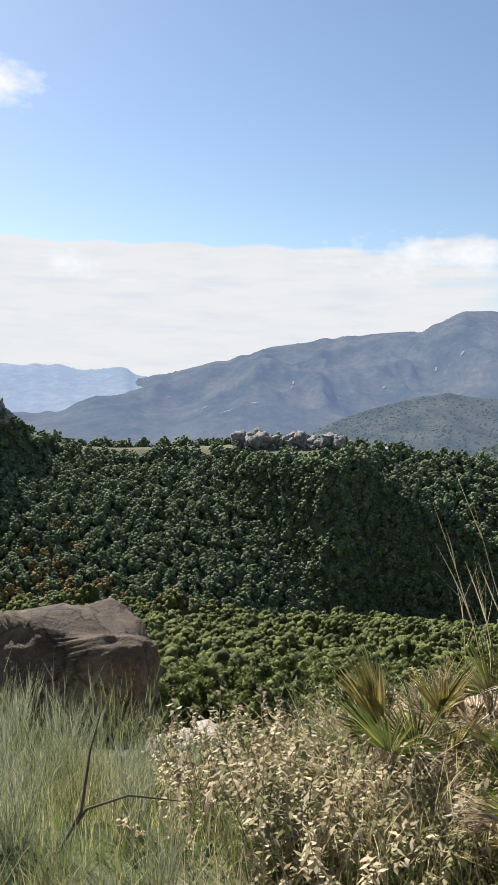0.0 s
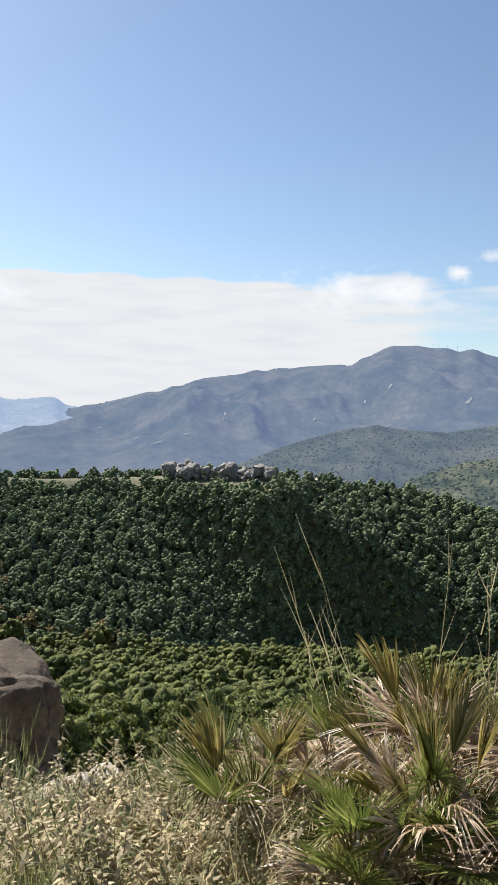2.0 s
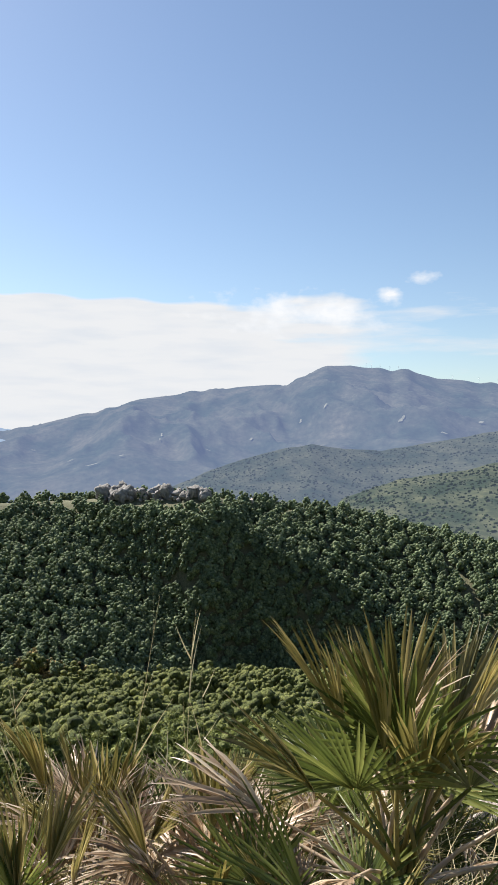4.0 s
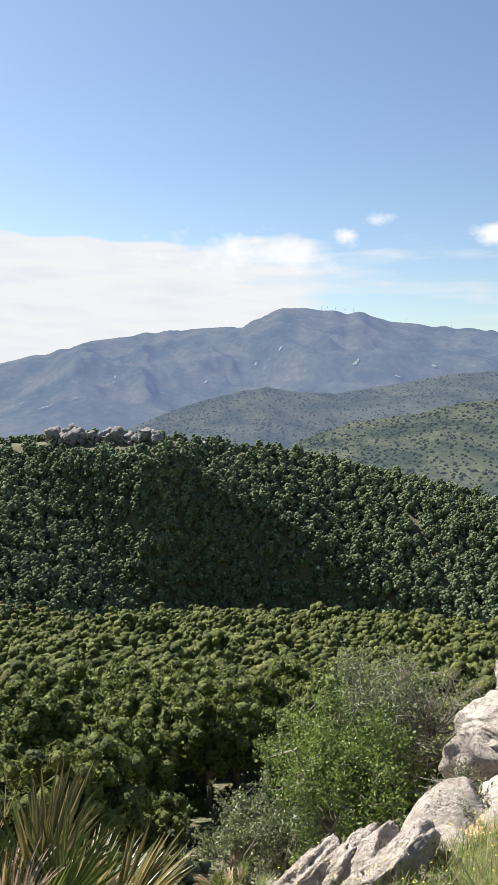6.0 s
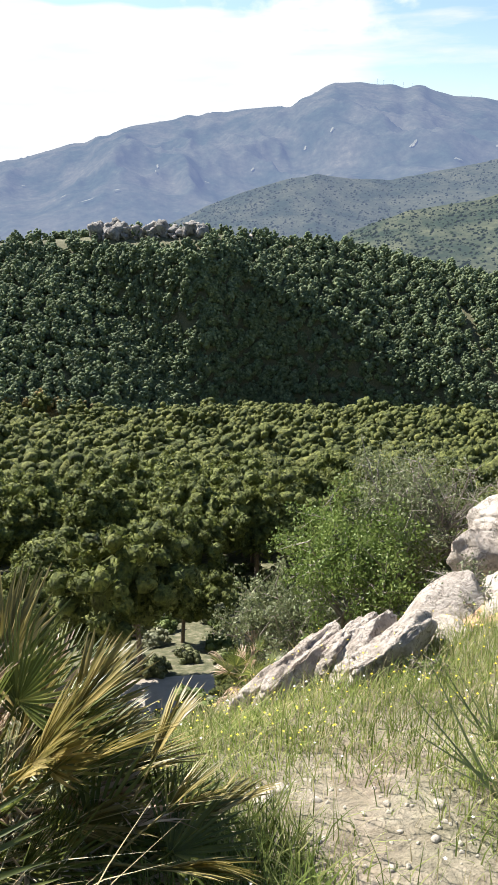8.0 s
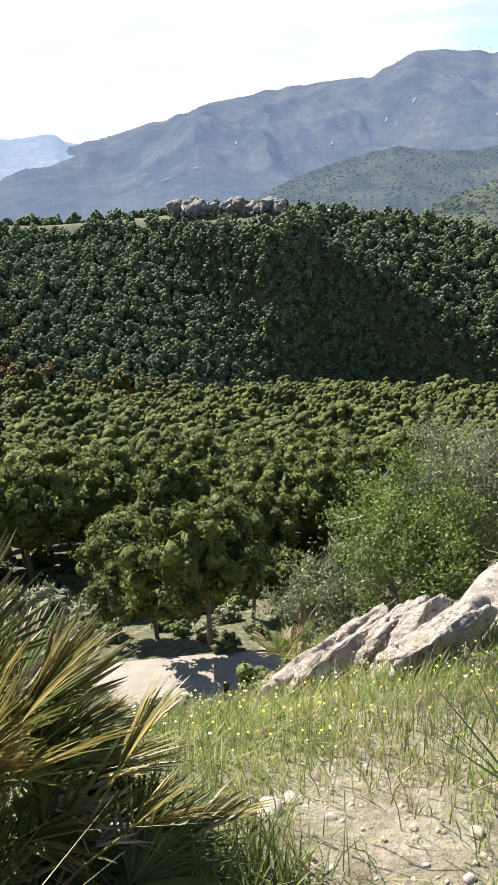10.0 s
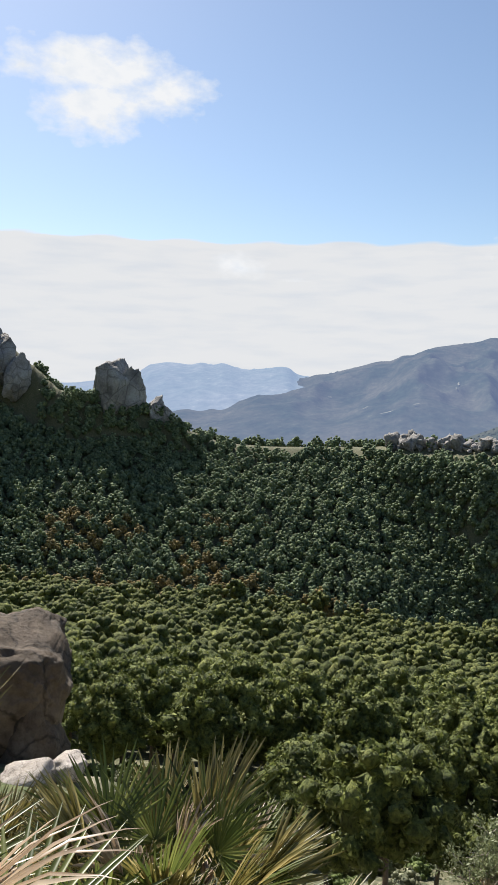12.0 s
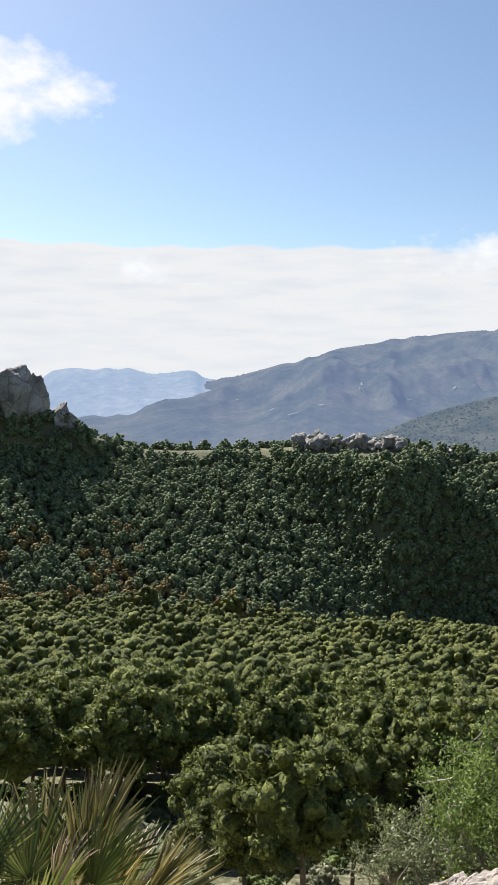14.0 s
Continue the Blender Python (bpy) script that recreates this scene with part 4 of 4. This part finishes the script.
def palm(x, y, seed, count, size, mix, label, rise=(15, 75), lift=0.0, face=None, arc=360, skirt=0.55):
    """A dwarf fan palm: fronds out of one crown near the ground. mix: shares of green, yellowing and dry fans."""
    q = np.random.default_rng(seed)
    ob = new("dwarf_fan_palm")
    ob.location = (x, y, float(height(x, y)) + lift)
    for k in range(count):
        t = (k * 137.5) % 360 if face is None else face + arc * (((k * 0.618) % 1) - 0.5)
        u = (k + 0.5) / count
        up = rise[1] + (rise[0] - rise[1]) * u + q.uniform(-9, 9)
        kind = ("green", "gold", "dry")[int(np.searchsorted(np.cumsum(mix), q.uniform(0, 0.999)))]
        if u > 0.45 and kind != "dry" and q.uniform() < skirt:
            kind = "dry"
        if kind == "dry":
            up += q.uniform(-45, 20)
        s = size * q.uniform(0.8, 1.2) * (0.9 if kind == "dry" else 1)
        fr = put("frond", FRONDS[kind][int(q.integers(0, 5))], None, ob)
        fr.matrix_basis = pose(q.uniform(-0.06, 0.06), q.uniform(-0.06, 0.06), q.uniform(0, 0.12), 0, 0, t) @ pose(0, 0, 0, q.uniform(-50, 50), -up, 0) @ Matrix.Diagonal((s, s, s, 1))
    return tagged(ob, label, "palm", "dwarf fan palms")


palm(-0.16, 0.05, 1, 44, 0.98, (0.55, 0.25, 0.2), "tall green dwarf fan palm with stiff open fans", (5, 88), 0.42)
palm(-0.42, 0.0, 2, 70, 0.72, (0.08, 0.17, 0.75), "dwarf fan palm skirted with dead hanging fans", (-10, 70), 0.1)
palm(-0.3, 0.75, 15, 40, 0.6, (0.14, 0.3, 0.56), "low half-dead dwarf fan palm on the bank", (0, 75), 0.05)
palm(-0.65, 0.4, 3, 70, 0.8, (0.1, 0.2, 0.7), "dwarf fan palm thick with dead brown fans", (0, 85), 0.1)
palm(-1.05, 0.75, 4, 66, 0.8, (0.1, 0.24, 0.66), "half-dry dwarf fan palm with curled straw fans", (0, 85), 0.12)
palm(-1.5, 0.75, 5, 44, 0.64, (0.16, 0.36, 0.48), "yellowing dwarf fan palm among dry herbs", (0, 75), 0.05)
palm(-1.8, 0.75, 6, 46, 0.72, (0.26, 0.3, 0.44), "small dwarf fan palm with a dead pale fan", (5, 75))
palm(-0.8, -0.05, 7, 22, 0.7, (0.8, 0.1, 0.1), "low bright green dwarf fan palm", (10, 70))
palm(-1.22, 0.22, 12, 56, 0.66, (0.16, 0.22, 0.62), "yellow-green dwarf fan palm with straw-coloured lower fans", (0, 85), 0.15)
palm(-1.5, 0.12, 13, 34, 0.5, (0.35, 0.25, 0.4), "dwarf fan palm with one pale dead fan in front", (0, 75), 0.05)
palm(-0.2, 1.45, 8, 90, 0.5, (0.25, 0.5, 0.25), "dense dwarf fan palm with golden stiff leaflets", (0, 75), skirt=0.1)
palm(0.42, 0.98, 11, 64, 0.62, (0.16, 0.34, 0.5), "low spreading dwarf fan palm with drooping dry fans", (-25, 35), 0.03, skirt=0.2)
palm(0.15, 1.2, 9, 130, 0.72, (0.32, 0.5, 0.18), "broad golden dwarf fan palm leaning over the path", (-10, 62), 0.03, skirt=0.12)
palm(-0.5, 1.28, 14, 60, 0.55, (0.06, 0.34, 0.6), "matted dwarf fan palm of dry reddish straw fans", (0, 65))
palm(-0.6, 1.6, 10, 40, 0.45, (0.06, 0.5, 0.44), "golden dwarf fan palm at the edge of the drop", (0, 65))
for k, (x, y) in enumerate(((1.45, 4.3), (1.75, 5.6), (2.0, 6.4), (1.3, 3.75))):
    palm(x, y, 20 + k, 14, 0.42, (0.75, 0.15, 0.1), "small dwarf fan palm on the steep bank", (10, 75))


# ---- feathery broom, herbs, grass ----
def stems_mesh(name, seed, count, tall, spread_r, lean, width, twigs, segments=4, fan=0.32):
    """Many thin upright ribbons with side twigs."""
    q = np.random.default_rng(seed)
    vs, fs, n = [], [], 0

    def ribbon(p, d, length, w, bend):
        nonlocal n
        side = np.cross(d, q.standard_normal(3))
        side /= np.linalg.norm(side) + 1e-9
        rows = []
        for i in range(segments):
            s = i / (segments - 1)
            c = p + d * length * s + bend * length * s * s
            rows += [c - side * w * (1 - 0.85 * s), c + side * w * (1 - 0.85 * s)]
        vs.append(np.array(rows))
        for i in range(segments - 1):
            a = n + 2 * i
            fs.extend([[a, a + 1, a + 3], [a, a + 3, a + 2]])
        n += len(rows)

    for _ in range(count):
        t, r = q.uniform(0, 2 * np.pi), spread_r * math.sqrt(q.uniform())
        p = np.array([r * math.cos(t), r * math.sin(t), -0.03])
        d = np.array([math.cos(t) * lean * r / spread_r + q.normal(0, 0.1), math.sin(t) * lean * r / spread_r + q.normal(0, 0.1), 1.0])
        d /= np.linalg.norm(d)
        length = tall * q.uniform(0.55, 1.1)
        bend = q.normal(0, 0.05, 3) * [1, 1, 0.2]
        ribbon(p, d, length, width, bend)
        for _ in range(twigs):
            s = q.uniform(0.3, 0.95)
            e = d + q.normal(0, fan, 3)
            ribbon(p + d * length * s + bend * length * s * s, e / np.linalg.norm(e), length * q.uniform(0.12, 0.3), width * 0.7, bend)
    return mesh_of(name, np.concatenate(vs), np.array(fs))


BROOM = leaf_material("broom_stems", (0.09, 0.115, 0.045), (0.22, 0.25, 0.11), (0.42, 0.43, 0.25), True, 0.35, 0.6, 1.5)
BROOM_GREY = leaf_material("broom_grey", (0.13, 0.15, 0.09), (0.3, 0.325, 0.22), (0.52, 0.53, 0.4), True, 0.35, 0.6, 1.5)
DRY_HERB = leaf_material("dry_herb", (0.2, 0.16, 0.09), (0.4, 0.33, 0.2), (0.62, 0.54, 0.37), True, 0.3, 0.7, 2.0)
GRASS = leaf_material("grass_blades", (0.11, 0.16, 0.035), (0.22, 0.28, 0.075), (0.38, 0.4, 0.16), True, 0.4, 0.6, 1.2)
STRAW = leaf_material("straw", (0.32, 0.27, 0.14), (0.5, 0.43, 0.26), (0.66, 0.59, 0.4), True, 0.35, 0.6, 1.2)
TWIG = plain("dark_twig", (0.09, 0.07, 0.055), 0.8, 0, 0.3, 20)
BROOM_WOOD = plain("broom_wood", (0.3, 0.26, 0.17), 0.8, 0, 0.3, 12)
broom_meshes = [(stems_mesh("stem", 500 + k, 26, 0.6, 0.1, 0.4, 0.004, 0, 3), stems_mesh("spray", 510 + k, 44, 0.9, 0.13, 0.4, 0.0042, 13, 3, 0.24)) for k in range(4)]
for k, (wood_mesh, spray_mesh) in enumerate(broom_meshes):
    wood_mesh.materials.append(BROOM_WOOD)
    spray_mesh.materials.append(BROOM if k % 2 else BROOM_GREY)


def broom(x, y, which, s, label):
    ob = new("broom_bush")
    put("stem", broom_meshes[which][0], None, ob)
    put("spray", broom_meshes[which][1], None, ob)
    ob.matrix_world = pose(x, y, float(height(x, y)), 0, 0, 77 * which + 31 * x) @ Matrix.Diagonal((s, s, s, 1))
    return tagged(ob, label, "shrub", "broom bushes on the bank")


for k, (x, y, s) in enumerate(((-3.35, 3.3, 1.25), (-3.75, 3.1, 1.15), (-3.05, 4.3, 0.75), (-3.6, 2.3, 0.95), (-4.0, 2.6, 1.1), (-3.3, 1.9, 0.62), (-3.45, 1.2, 0.75), (-3.15, 2.6, 0.6), (-2.85, 2.2, 0.5), (-3.1, 1.3, 0.6), (-3.75, 1.6, 0.85), (-3.9, 1.1, 0.7), (-3.15, 0.75, 0.55), (-2.85, 1.9, 0.65), (-4.3, 3.3, 1.2), (-3.3, 0.35, 0.6), (-2.9, 0.5, 0.5), (-3.05, 0.0, 0.45), (-2.65, 0.9, 0.5), (-3.5, 0.6, 0.65), (-2.5, 0.25, 0.4), (-2.2, 0.6, 0.4), (-2.75, 0.05, 0.4), (-2.45, 2.4, 0.5), (-2.05, 2.6, 0.7), (-1.7, 2.9, 0.75), (-0.05, 1.75, 0.5), (-0.3, 1.85, 0.45), (0.2, 1.65, 0.45))):
    broom(x, y, (1, 0, 1, 0, 2, 3)[k % 6], s * (0.74 if k < 24 else 1.0), "feathery grey-green broom bush with thin upright stems")

twig = put("dead_twig", mesh_of("dead_twig", *joined([
    limb([(-3.2, 0.1, -0.35), (-3.13, 0.12, -0.05), (-3.02, 0.15, 0.15), (-3.0, 0.2, 0.33), (-2.965, 0.2, 0.46)], [0.008, 0.007, 0.006, 0.004, 0.002], 5),
    limb([(-3.08, 0.13, 0.05), (-3.0, 0.15, 0.16), (-2.87, 0.18, 0.19), (-2.7, 0.2, 0.16)], [0.006, 0.005, 0.004, 0.002], 5)])), TWIG)
tagged(twig, "bare dark forked twig standing among the broom", "twig")


def herb_meshes_of(seed, count, tall, leaf):
    """Dry stalks, shrivelled narrow leaves along them and round seed heads: three meshes."""
    q = np.random.default_rng(seed)
    stalks, sprays, heads = [], [], []
    v0, f0 = ICO1
    for _ in range(count):
        t, r = q.uniform(0, 2 * np.pi), 0.2 * math.sqrt(q.uniform())
        p = np.array([r * math.cos(t), r * math.sin(t), 0])
        e = p + np.array([q.normal(0, 0.13) + 0.5 * p[0], q.normal(0, 0.13) + 0.5 * p[1], tall * q.uniform(0.5, 1.1)])
        stalks.append(limb([p, (p + e) / 2 + q.normal(0, 0.025, 3), e], [0.003, 0.0025, 0.0015], 3))
        for s in np.arange(0.15, 1.0, 0.06):
            c = p + (e - p) * s
            for _ in range(2):
                a = q.uniform(0, 2 * np.pi)
                d = np.array([math.cos(a), math.sin(a), q.uniform(-0.9, 0.9)])
                w = np.cross(d, (0, 0, 1)) * leaf * 0.28
                length = leaf * q.uniform(0.5, 1.5)
                curl = np.array([0, 0, q.uniform(-0.6, 0.2) * length])
                sprays.append((np.array([c, c + d * length * 0.5 - w, c + d * length * 0.5 + w, c + d * length + curl]), np.array([[0, 1, 2], [1, 3, 2]])))
        for s in (1.0, 0.86):
            if q.uniform() < 0.3:
                heads.append((v0 * 0.011 * q.uniform(0.7, 1.2) + p + (e - p) * s, f0))
    return mesh_of("stalk", *joined(stalks)), mesh_of("leaf_spray", *joined(sprays)), mesh_of("seed_head", *joined(heads))


OLIVE_HERB = leaf_material("green_herb", (0.12, 0.14, 0.05), (0.22, 0.22, 0.1), (0.36, 0.33, 0.17), True, 0.35, 0.7, 2.0)
PALE_HERB = leaf_material("pale_herb", (0.26, 0.21, 0.13), (0.44, 0.37, 0.24), (0.62, 0.54, 0.38), True, 0.35, 0.7, 2.0)
HERBS = [herb_meshes_of(600 + k, 19, 0.42, 0.034) for k in range(3)]
for k, trio in enumerate(HERBS):
    for me, mat in zip(trio, ((DRY_HERB, DRY_HERB, DRY_HERB), (OLIVE_HERB, OLIVE_HERB, PALE_HERB), (PALE_HERB, PALE_HERB, DRY_HERB))[k]):
        me.materials.append(mat)
for k in range(64):
    x = float(g.uniform(-2.75, -1.35)) if k < 46 else float(g.uniform(-1.6, -0.3))
    y = float(g.uniform(0.1, 2.2)) if k < 46 else float(g.uniform(0.3, 1.4))
    s = float(g.uniform(0.5, 0.95))
    ob = new("dry_herb")
    for part_name, me in zip(("stalk", "leaf_spray", "seed_head"), HERBS[k % 3]):
        tagged(put(part_name, me, None, ob), kind="stuff")
    ob.matrix_world = pose(x, y, float(height(x, y)) - 0.02, 0, 0, float(g.uniform(0, 360))) @ Matrix.Diagonal((s, s, s * 1.1, 1))
    tagged(ob, ("dried brown herb with shrivelled leaves and seed heads", "olive-green herb going to seed", "bleached pale dry herb on the bank")[k % 3], "herb", "dry herbs on the bank")


def blades(name, label, seed, places, lo, hi, width, material, bend=0.35):
    """Grass: one curved ribbon a place."""
    q = np.random.default_rng(seed)
    xy = np.array(places)
    n = len(xy)
    p = np.stack([xy[:, 0], xy[:, 1], height(xy[:, 0], xy[:, 1]) - 0.01], -1)
    t = q.uniform(0, 2 * np.pi, n)
    d = np.stack([np.cos(t), np.sin(t), 0 * t], -1)
    side = np.stack([-np.sin(t + q.uniform(-1, 1, n)), np.cos(t), 0 * t], -1)
    length = q.uniform(lo, hi, n)[:, None]
    b = q.uniform(0.1, 1, n)[:, None] * bend
    rows = []
    for s, w in ((0, 1.0), (0.45, 0.8), (0.8, 0.5)):
        c = p + d * b * length * s * s + np.array([0, 0, 1.0]) * length * s * (1 - 0.3 * b * s)
        rows += [c - side * width * w, c + side * width * w]
    rows.append(p + d * b * length + np.array([0, 0, 1.0]) * length * (1 - 0.3 * b))
    v = np.stack(rows, 1).reshape(-1, 3)
    k = (np.arange(n) * 7)[:, None]
    f = np.concatenate([k + np.array([a]) for a in ((0, 1, 3), (0, 3, 2), (2, 3, 5), (2, 5, 4), (4, 5, 6))])
    return tagged(put(name, mesh_of(name, v, f), material), label, "grass", kind="stuff")


def meadow(count, seed, x0, x1, y0, y1, bare):
    q = np.random.default_rng(seed)
    out = []
    while len(out) < count:
        x, y = q.uniform(x0, x1), q.uniform(y0, y1)
        track = math.exp(-(((x - 1.25 - 0.12 * math.sin(3 * y)) / 0.26) ** 2)) * (1 - float(smoothstep(1.25, 1.75, y)))
        patch = 0.5 + 0.5 * float(lumpy(np.array(x * 2.5), np.array(y * 2.5), 8))
        if q.uniform() < (1 - bare * track) * (0.45 + 0.55 * patch):
            out.append((x, y))
    return out


blades("meadow_grass", "thin green spring grass beside the path", 701, meadow(34000, 70, 0.3, 3.6, 0.6, 3.1, 0.96), 0.04, 0.15, 0.0019, GRASS, 1.0)
blades("meadow_straw", "pale dry grass stalks among the green", 702, meadow(7000, 71, 0.3, 3.6, 0.5, 3.1, 0.9), 0.05, 0.19, 0.0013, STRAW, 1.0)
blades("bank_grass", "tangled dry and green grass on the bank", 703, meadow(10000, 72, -4.4, 0.4, -0.3, 3.4, 0.0), 0.08, 0.3, 0.0018, STRAW, 0.7)
blades("bank_green", "green grass under the broom and palms", 704, meadow(14000, 73, -4.4, 0.4, -0.4, 3.4, 0.0), 0.06, 0.26, 0.002, GRASS, 0.7)
blades("palm_straw", "long bleached grass tangled through the palms", 706, meadow(3600, 75, -2.2, 0.25, 0.15, 1.3, 0.0), 0.2, 0.6, 0.0022, STRAW, 1.3)
blades("shaded_grass", "lush dark grass at the foot of the palm", 705, meadow(2600, 74, 0.35, 1.0, 0.35, 1.15, 0.0), 0.08, 0.22, 0.0028, GRASS, 0.8)

YELLOW = plain("yellow_petals", (0.75, 0.62, 0.03), 0.6, 0, 0.1, 40)
WHITE_PETAL = plain("white_petals", (0.8, 0.78, 0.7), 0.6, 0, 0.05, 40)


def flowers(name, label, seed, count, area, size, material):
    q = np.random.default_rng(seed)
    pieces = []
    for x, y in meadow(count, seed, *area, 0.6):
        z = float(height(x, y)) + q.uniform(0.06, 0.2)
        s = size * q.uniform(0.6, 1.25)
        rows = [(x, y, z)]
        for k in range(10):
            a, r = k * np.pi / 5, s * (1.0 if k % 2 == 0 else 0.62)
            rows.append((x + r * math.cos(a), y + r * math.sin(a), z + 0.35 * s * (k % 2 == 0)))
        pieces.append((np.array(rows), np.array([[0, 1 + k, 1 + (k + 1) % 10] for k in range(10)])))
    return tagged(put(name, mesh_of(name, *joined(pieces)), material), label, "flowers", kind="stuff")


flowers("yellow_flowers", "small yellow wild flowers scattered in the grass", 801, 620, (0.5, 3.4, 1.5, 3.1), 0.0048, YELLOW)
flowers("white_flowers", "small white daisies in the grass", 802, 130, (0.5, 3.0, 0.6, 2.4), 0.0055, WHITE_PETAL)

ASPHODEL = leaf_material("asphodel_leaves", (0.1, 0.14, 0.06), (0.16, 0.2, 0.09), (0.24, 0.28, 0.14), True, 0.3, 0.5, 2.0)
strap_meshes = [stems_mesh("leaf", 811 + k, 1, 0.44, 0.01, 0.3, 0.007, 0, 6) for k in range(4)]
for me in strap_meshes:
    me.materials.append(ASPHODEL)
for x, y, s, seed in ((1.62, 1.12, 1.0, 811), (1.75, 1.45, 0.8, 812), (1.85, 0.9, 1.1, 813)):
    q = np.random.default_rng(seed)
    ob = new("asphodel")
    for k in range(30):
        leaf = put("leaf", strap_meshes[k % 4], None, ob)
        leaf.matrix_basis = pose(q.uniform(-0.03, 0.03), q.uniform(-0.03, 0.03), 0, 0, 0, 137.5 * k) @ pose(0, 0, 0, 0, q.uniform(3, 48), 0)
    ob.matrix_world = pose(x, y, float(height(x, y))) @ Matrix.Diagonal((s, s, s, 1))
    tagged(ob, "tuft of grey-green strap leaves beside the path", "plant", "asphodel tufts")
for x, y, s, seed in ((-0.2, 1.9, 0.9, 821), (-1.25, 0.95, 1.3, 822), (-1.0, 1.0, 1.4, 823), (-0.65, 1.05, 1.3, 824), (-1.5, 1.0, 0.9, 825)):
    me = stems_mesh("stalks", seed, 3, 1.0, 0.08, 0.4, 0.0035, 5, 6)
    me.materials.append(STRAW)
    ob = put("tall_grass", me, None)
    ob.matrix_world = pose(x, y, float(height(x, y))) @ Matrix.Diagonal((s, s, s, 1))
    tagged(ob, "tall feathery straw grass stalk above the palms", "grass", "tall grass stalks")


# ---- bushes on the outcrop ----
def bush(name, label, x, y, z, wide, high, seed, leaves, leaf, material, bare=0.0, lean=0.0):
    """Forked limbs that end in leafy twigs; on its bare side the twigs carry few leaves."""
    q = np.random.default_rng(seed)
    wood_bits, tips = [], []
    for _ in range(16):
        t = q.uniform(0, 2 * np.pi)
        p0 = np.array([q.normal(0, 0.05), q.normal(0, 0.05), -0.1])
        p1 = p0 + np.array([math.cos(t) * wide * 0.3, math.sin(t) * wide * 0.3, high * q.uniform(0.25, 0.45)])
        wood_bits.append(limb([p0, (p0 + p1) / 2 + q.normal(0, 0.03, 3), p1], [0.02, 0.016, 0.011], 5))
        for _ in range(6):
            e = np.array([q.normal(0, 0.55), q.normal(0, 0.55), q.uniform(-0.05, 1.0)])
            e = e / (np.linalg.norm(e) + 1e-9)
            p2 = p1 + e * np.array([wide, wide, high]) * q.uniform(0.25, 0.55)
            wood_bits.append(limb([p1, (p1 + p2) / 2 + q.normal(0, 0.02, 3), p2], [0.009, 0.007, 0.004], 4))
            for _ in range(4):
                p3 = p2 + q.normal(0, 0.12, 3) * wide * np.array([1, 1, 0.9])
                wood_bits.append(limb([p2, p3], [0.004, 0.0015], 3))
                tips.append(p3)
                tips.append((p2 + p3) / 2)
    tips = np.array(tips)
    keep = q.uniform(size=len(tips)) > bare * smoothstep(-0.1, 0.45, tips[:, 0] / wide)
    tips = tips[keep]
    k = q.integers(0, len(tips), leaves)
    c = tips[k] + q.normal(0, 0.05, (leaves, 3)) * wide
    d = q.standard_normal((leaves, 3)) + [0, 0, 0.6]
    d /= np.linalg.norm(d, axis=1, keepdims=True)
    w = np.cross(d, q.standard_normal((leaves, 3)))
    w /= np.linalg.norm(w, axis=1, keepdims=True) + 1e-9
    n = np.cross(d, w)
    s = leaf * q.uniform(0.6, 1.3, (leaves, 1))
    v = np.stack([c, c + d * s * 0.5 - w * s * 0.24 + n * s * 0.08, c + d * s, c + d * s * 0.5 + w * s * 0.24 + n * s * 0.08], 1).reshape(-1, 3)
    o = (np.arange(leaves) * 4)[:, None]
    f = np.concatenate([o + np.array([[0, 1, 2]]), o + np.array([[0, 2, 3]])])
    ob = new(name)
    put("branch_frame", mesh_of("branch_frame", *joined(wood_bits)), BUSH_WOOD, ob)
    put("foliage", mesh_of("foliage", v, f), material, ob)
    ob.matrix_world = pose(x, y, z, 0, lean, 0)
    return tagged(ob, label, "bush")


BUSH_WOOD = plain("grey_twigs", (0.24, 0.21, 0.18), 0.85, 0, 0.3, 20)
MASTIC = leaf_material("mastic_leaves", (0.09, 0.145, 0.03), (0.165, 0.235, 0.06), (0.27, 0.335, 0.11), True, 0.35, 0.45, 1.2)
OLIVE = leaf_material("wild_olive_leaves", (0.12, 0.15, 0.07), (0.19, 0.22, 0.11), (0.3, 0.33, 0.2), True, 0.3, 0.5, 1.2)
bush("wild_olive_bush", "dense green wild olive bush against the rocks", 2.25, 4.35, -1.75, 0.8, 1.15, 31, 24000, 0.03, MASTIC, 0.3)
bush("wild_olive_bush", "grey-green half-bare wild olive bush by the crag", 2.85, 4.7, -1.45, 0.85, 1.15, 32, 9000, 0.028, OLIVE, 0.75)
bush("wild_olive_bush", "lower grey-green wild olive bush on the slope", 1.75, 4.6, -2.2, 0.6, 0.9, 33, 15000, 0.029, OLIVE, 0.0)
bush("small_shrub", "small dark shrub growing out of the rock", 2.5, 3.1, -0.82, 0.28, 0.3, 34, 1500, 0.022, OLIVE, 0.0)
bush("small_shrub", "leafy green spurge at the foot of the slab", 1.86, 2.2, -0.66, 0.14, 0.22, 35, 700, 0.022, MASTIC, 0.0)
bush("small_shrub", "green shrub beside the grey limestone block", 2.9, 2.75, -0.75, 0.3, 0.4, 36, 1500, 0.024, MASTIC, 0.0)
bush("small_shrub", "bright green leafy weed under the palm", 0.72, 0.6, -0.12, 0.1, 0.22, 37, 260, 0.03, MASTIC, 0.0)
bush("small_shrub", "deep green shrub at the foot of the broom", -2.95, 1.3, -0.6, 0.25, 0.35, 38, 1800, 0.024, MASTIC, 0.0)
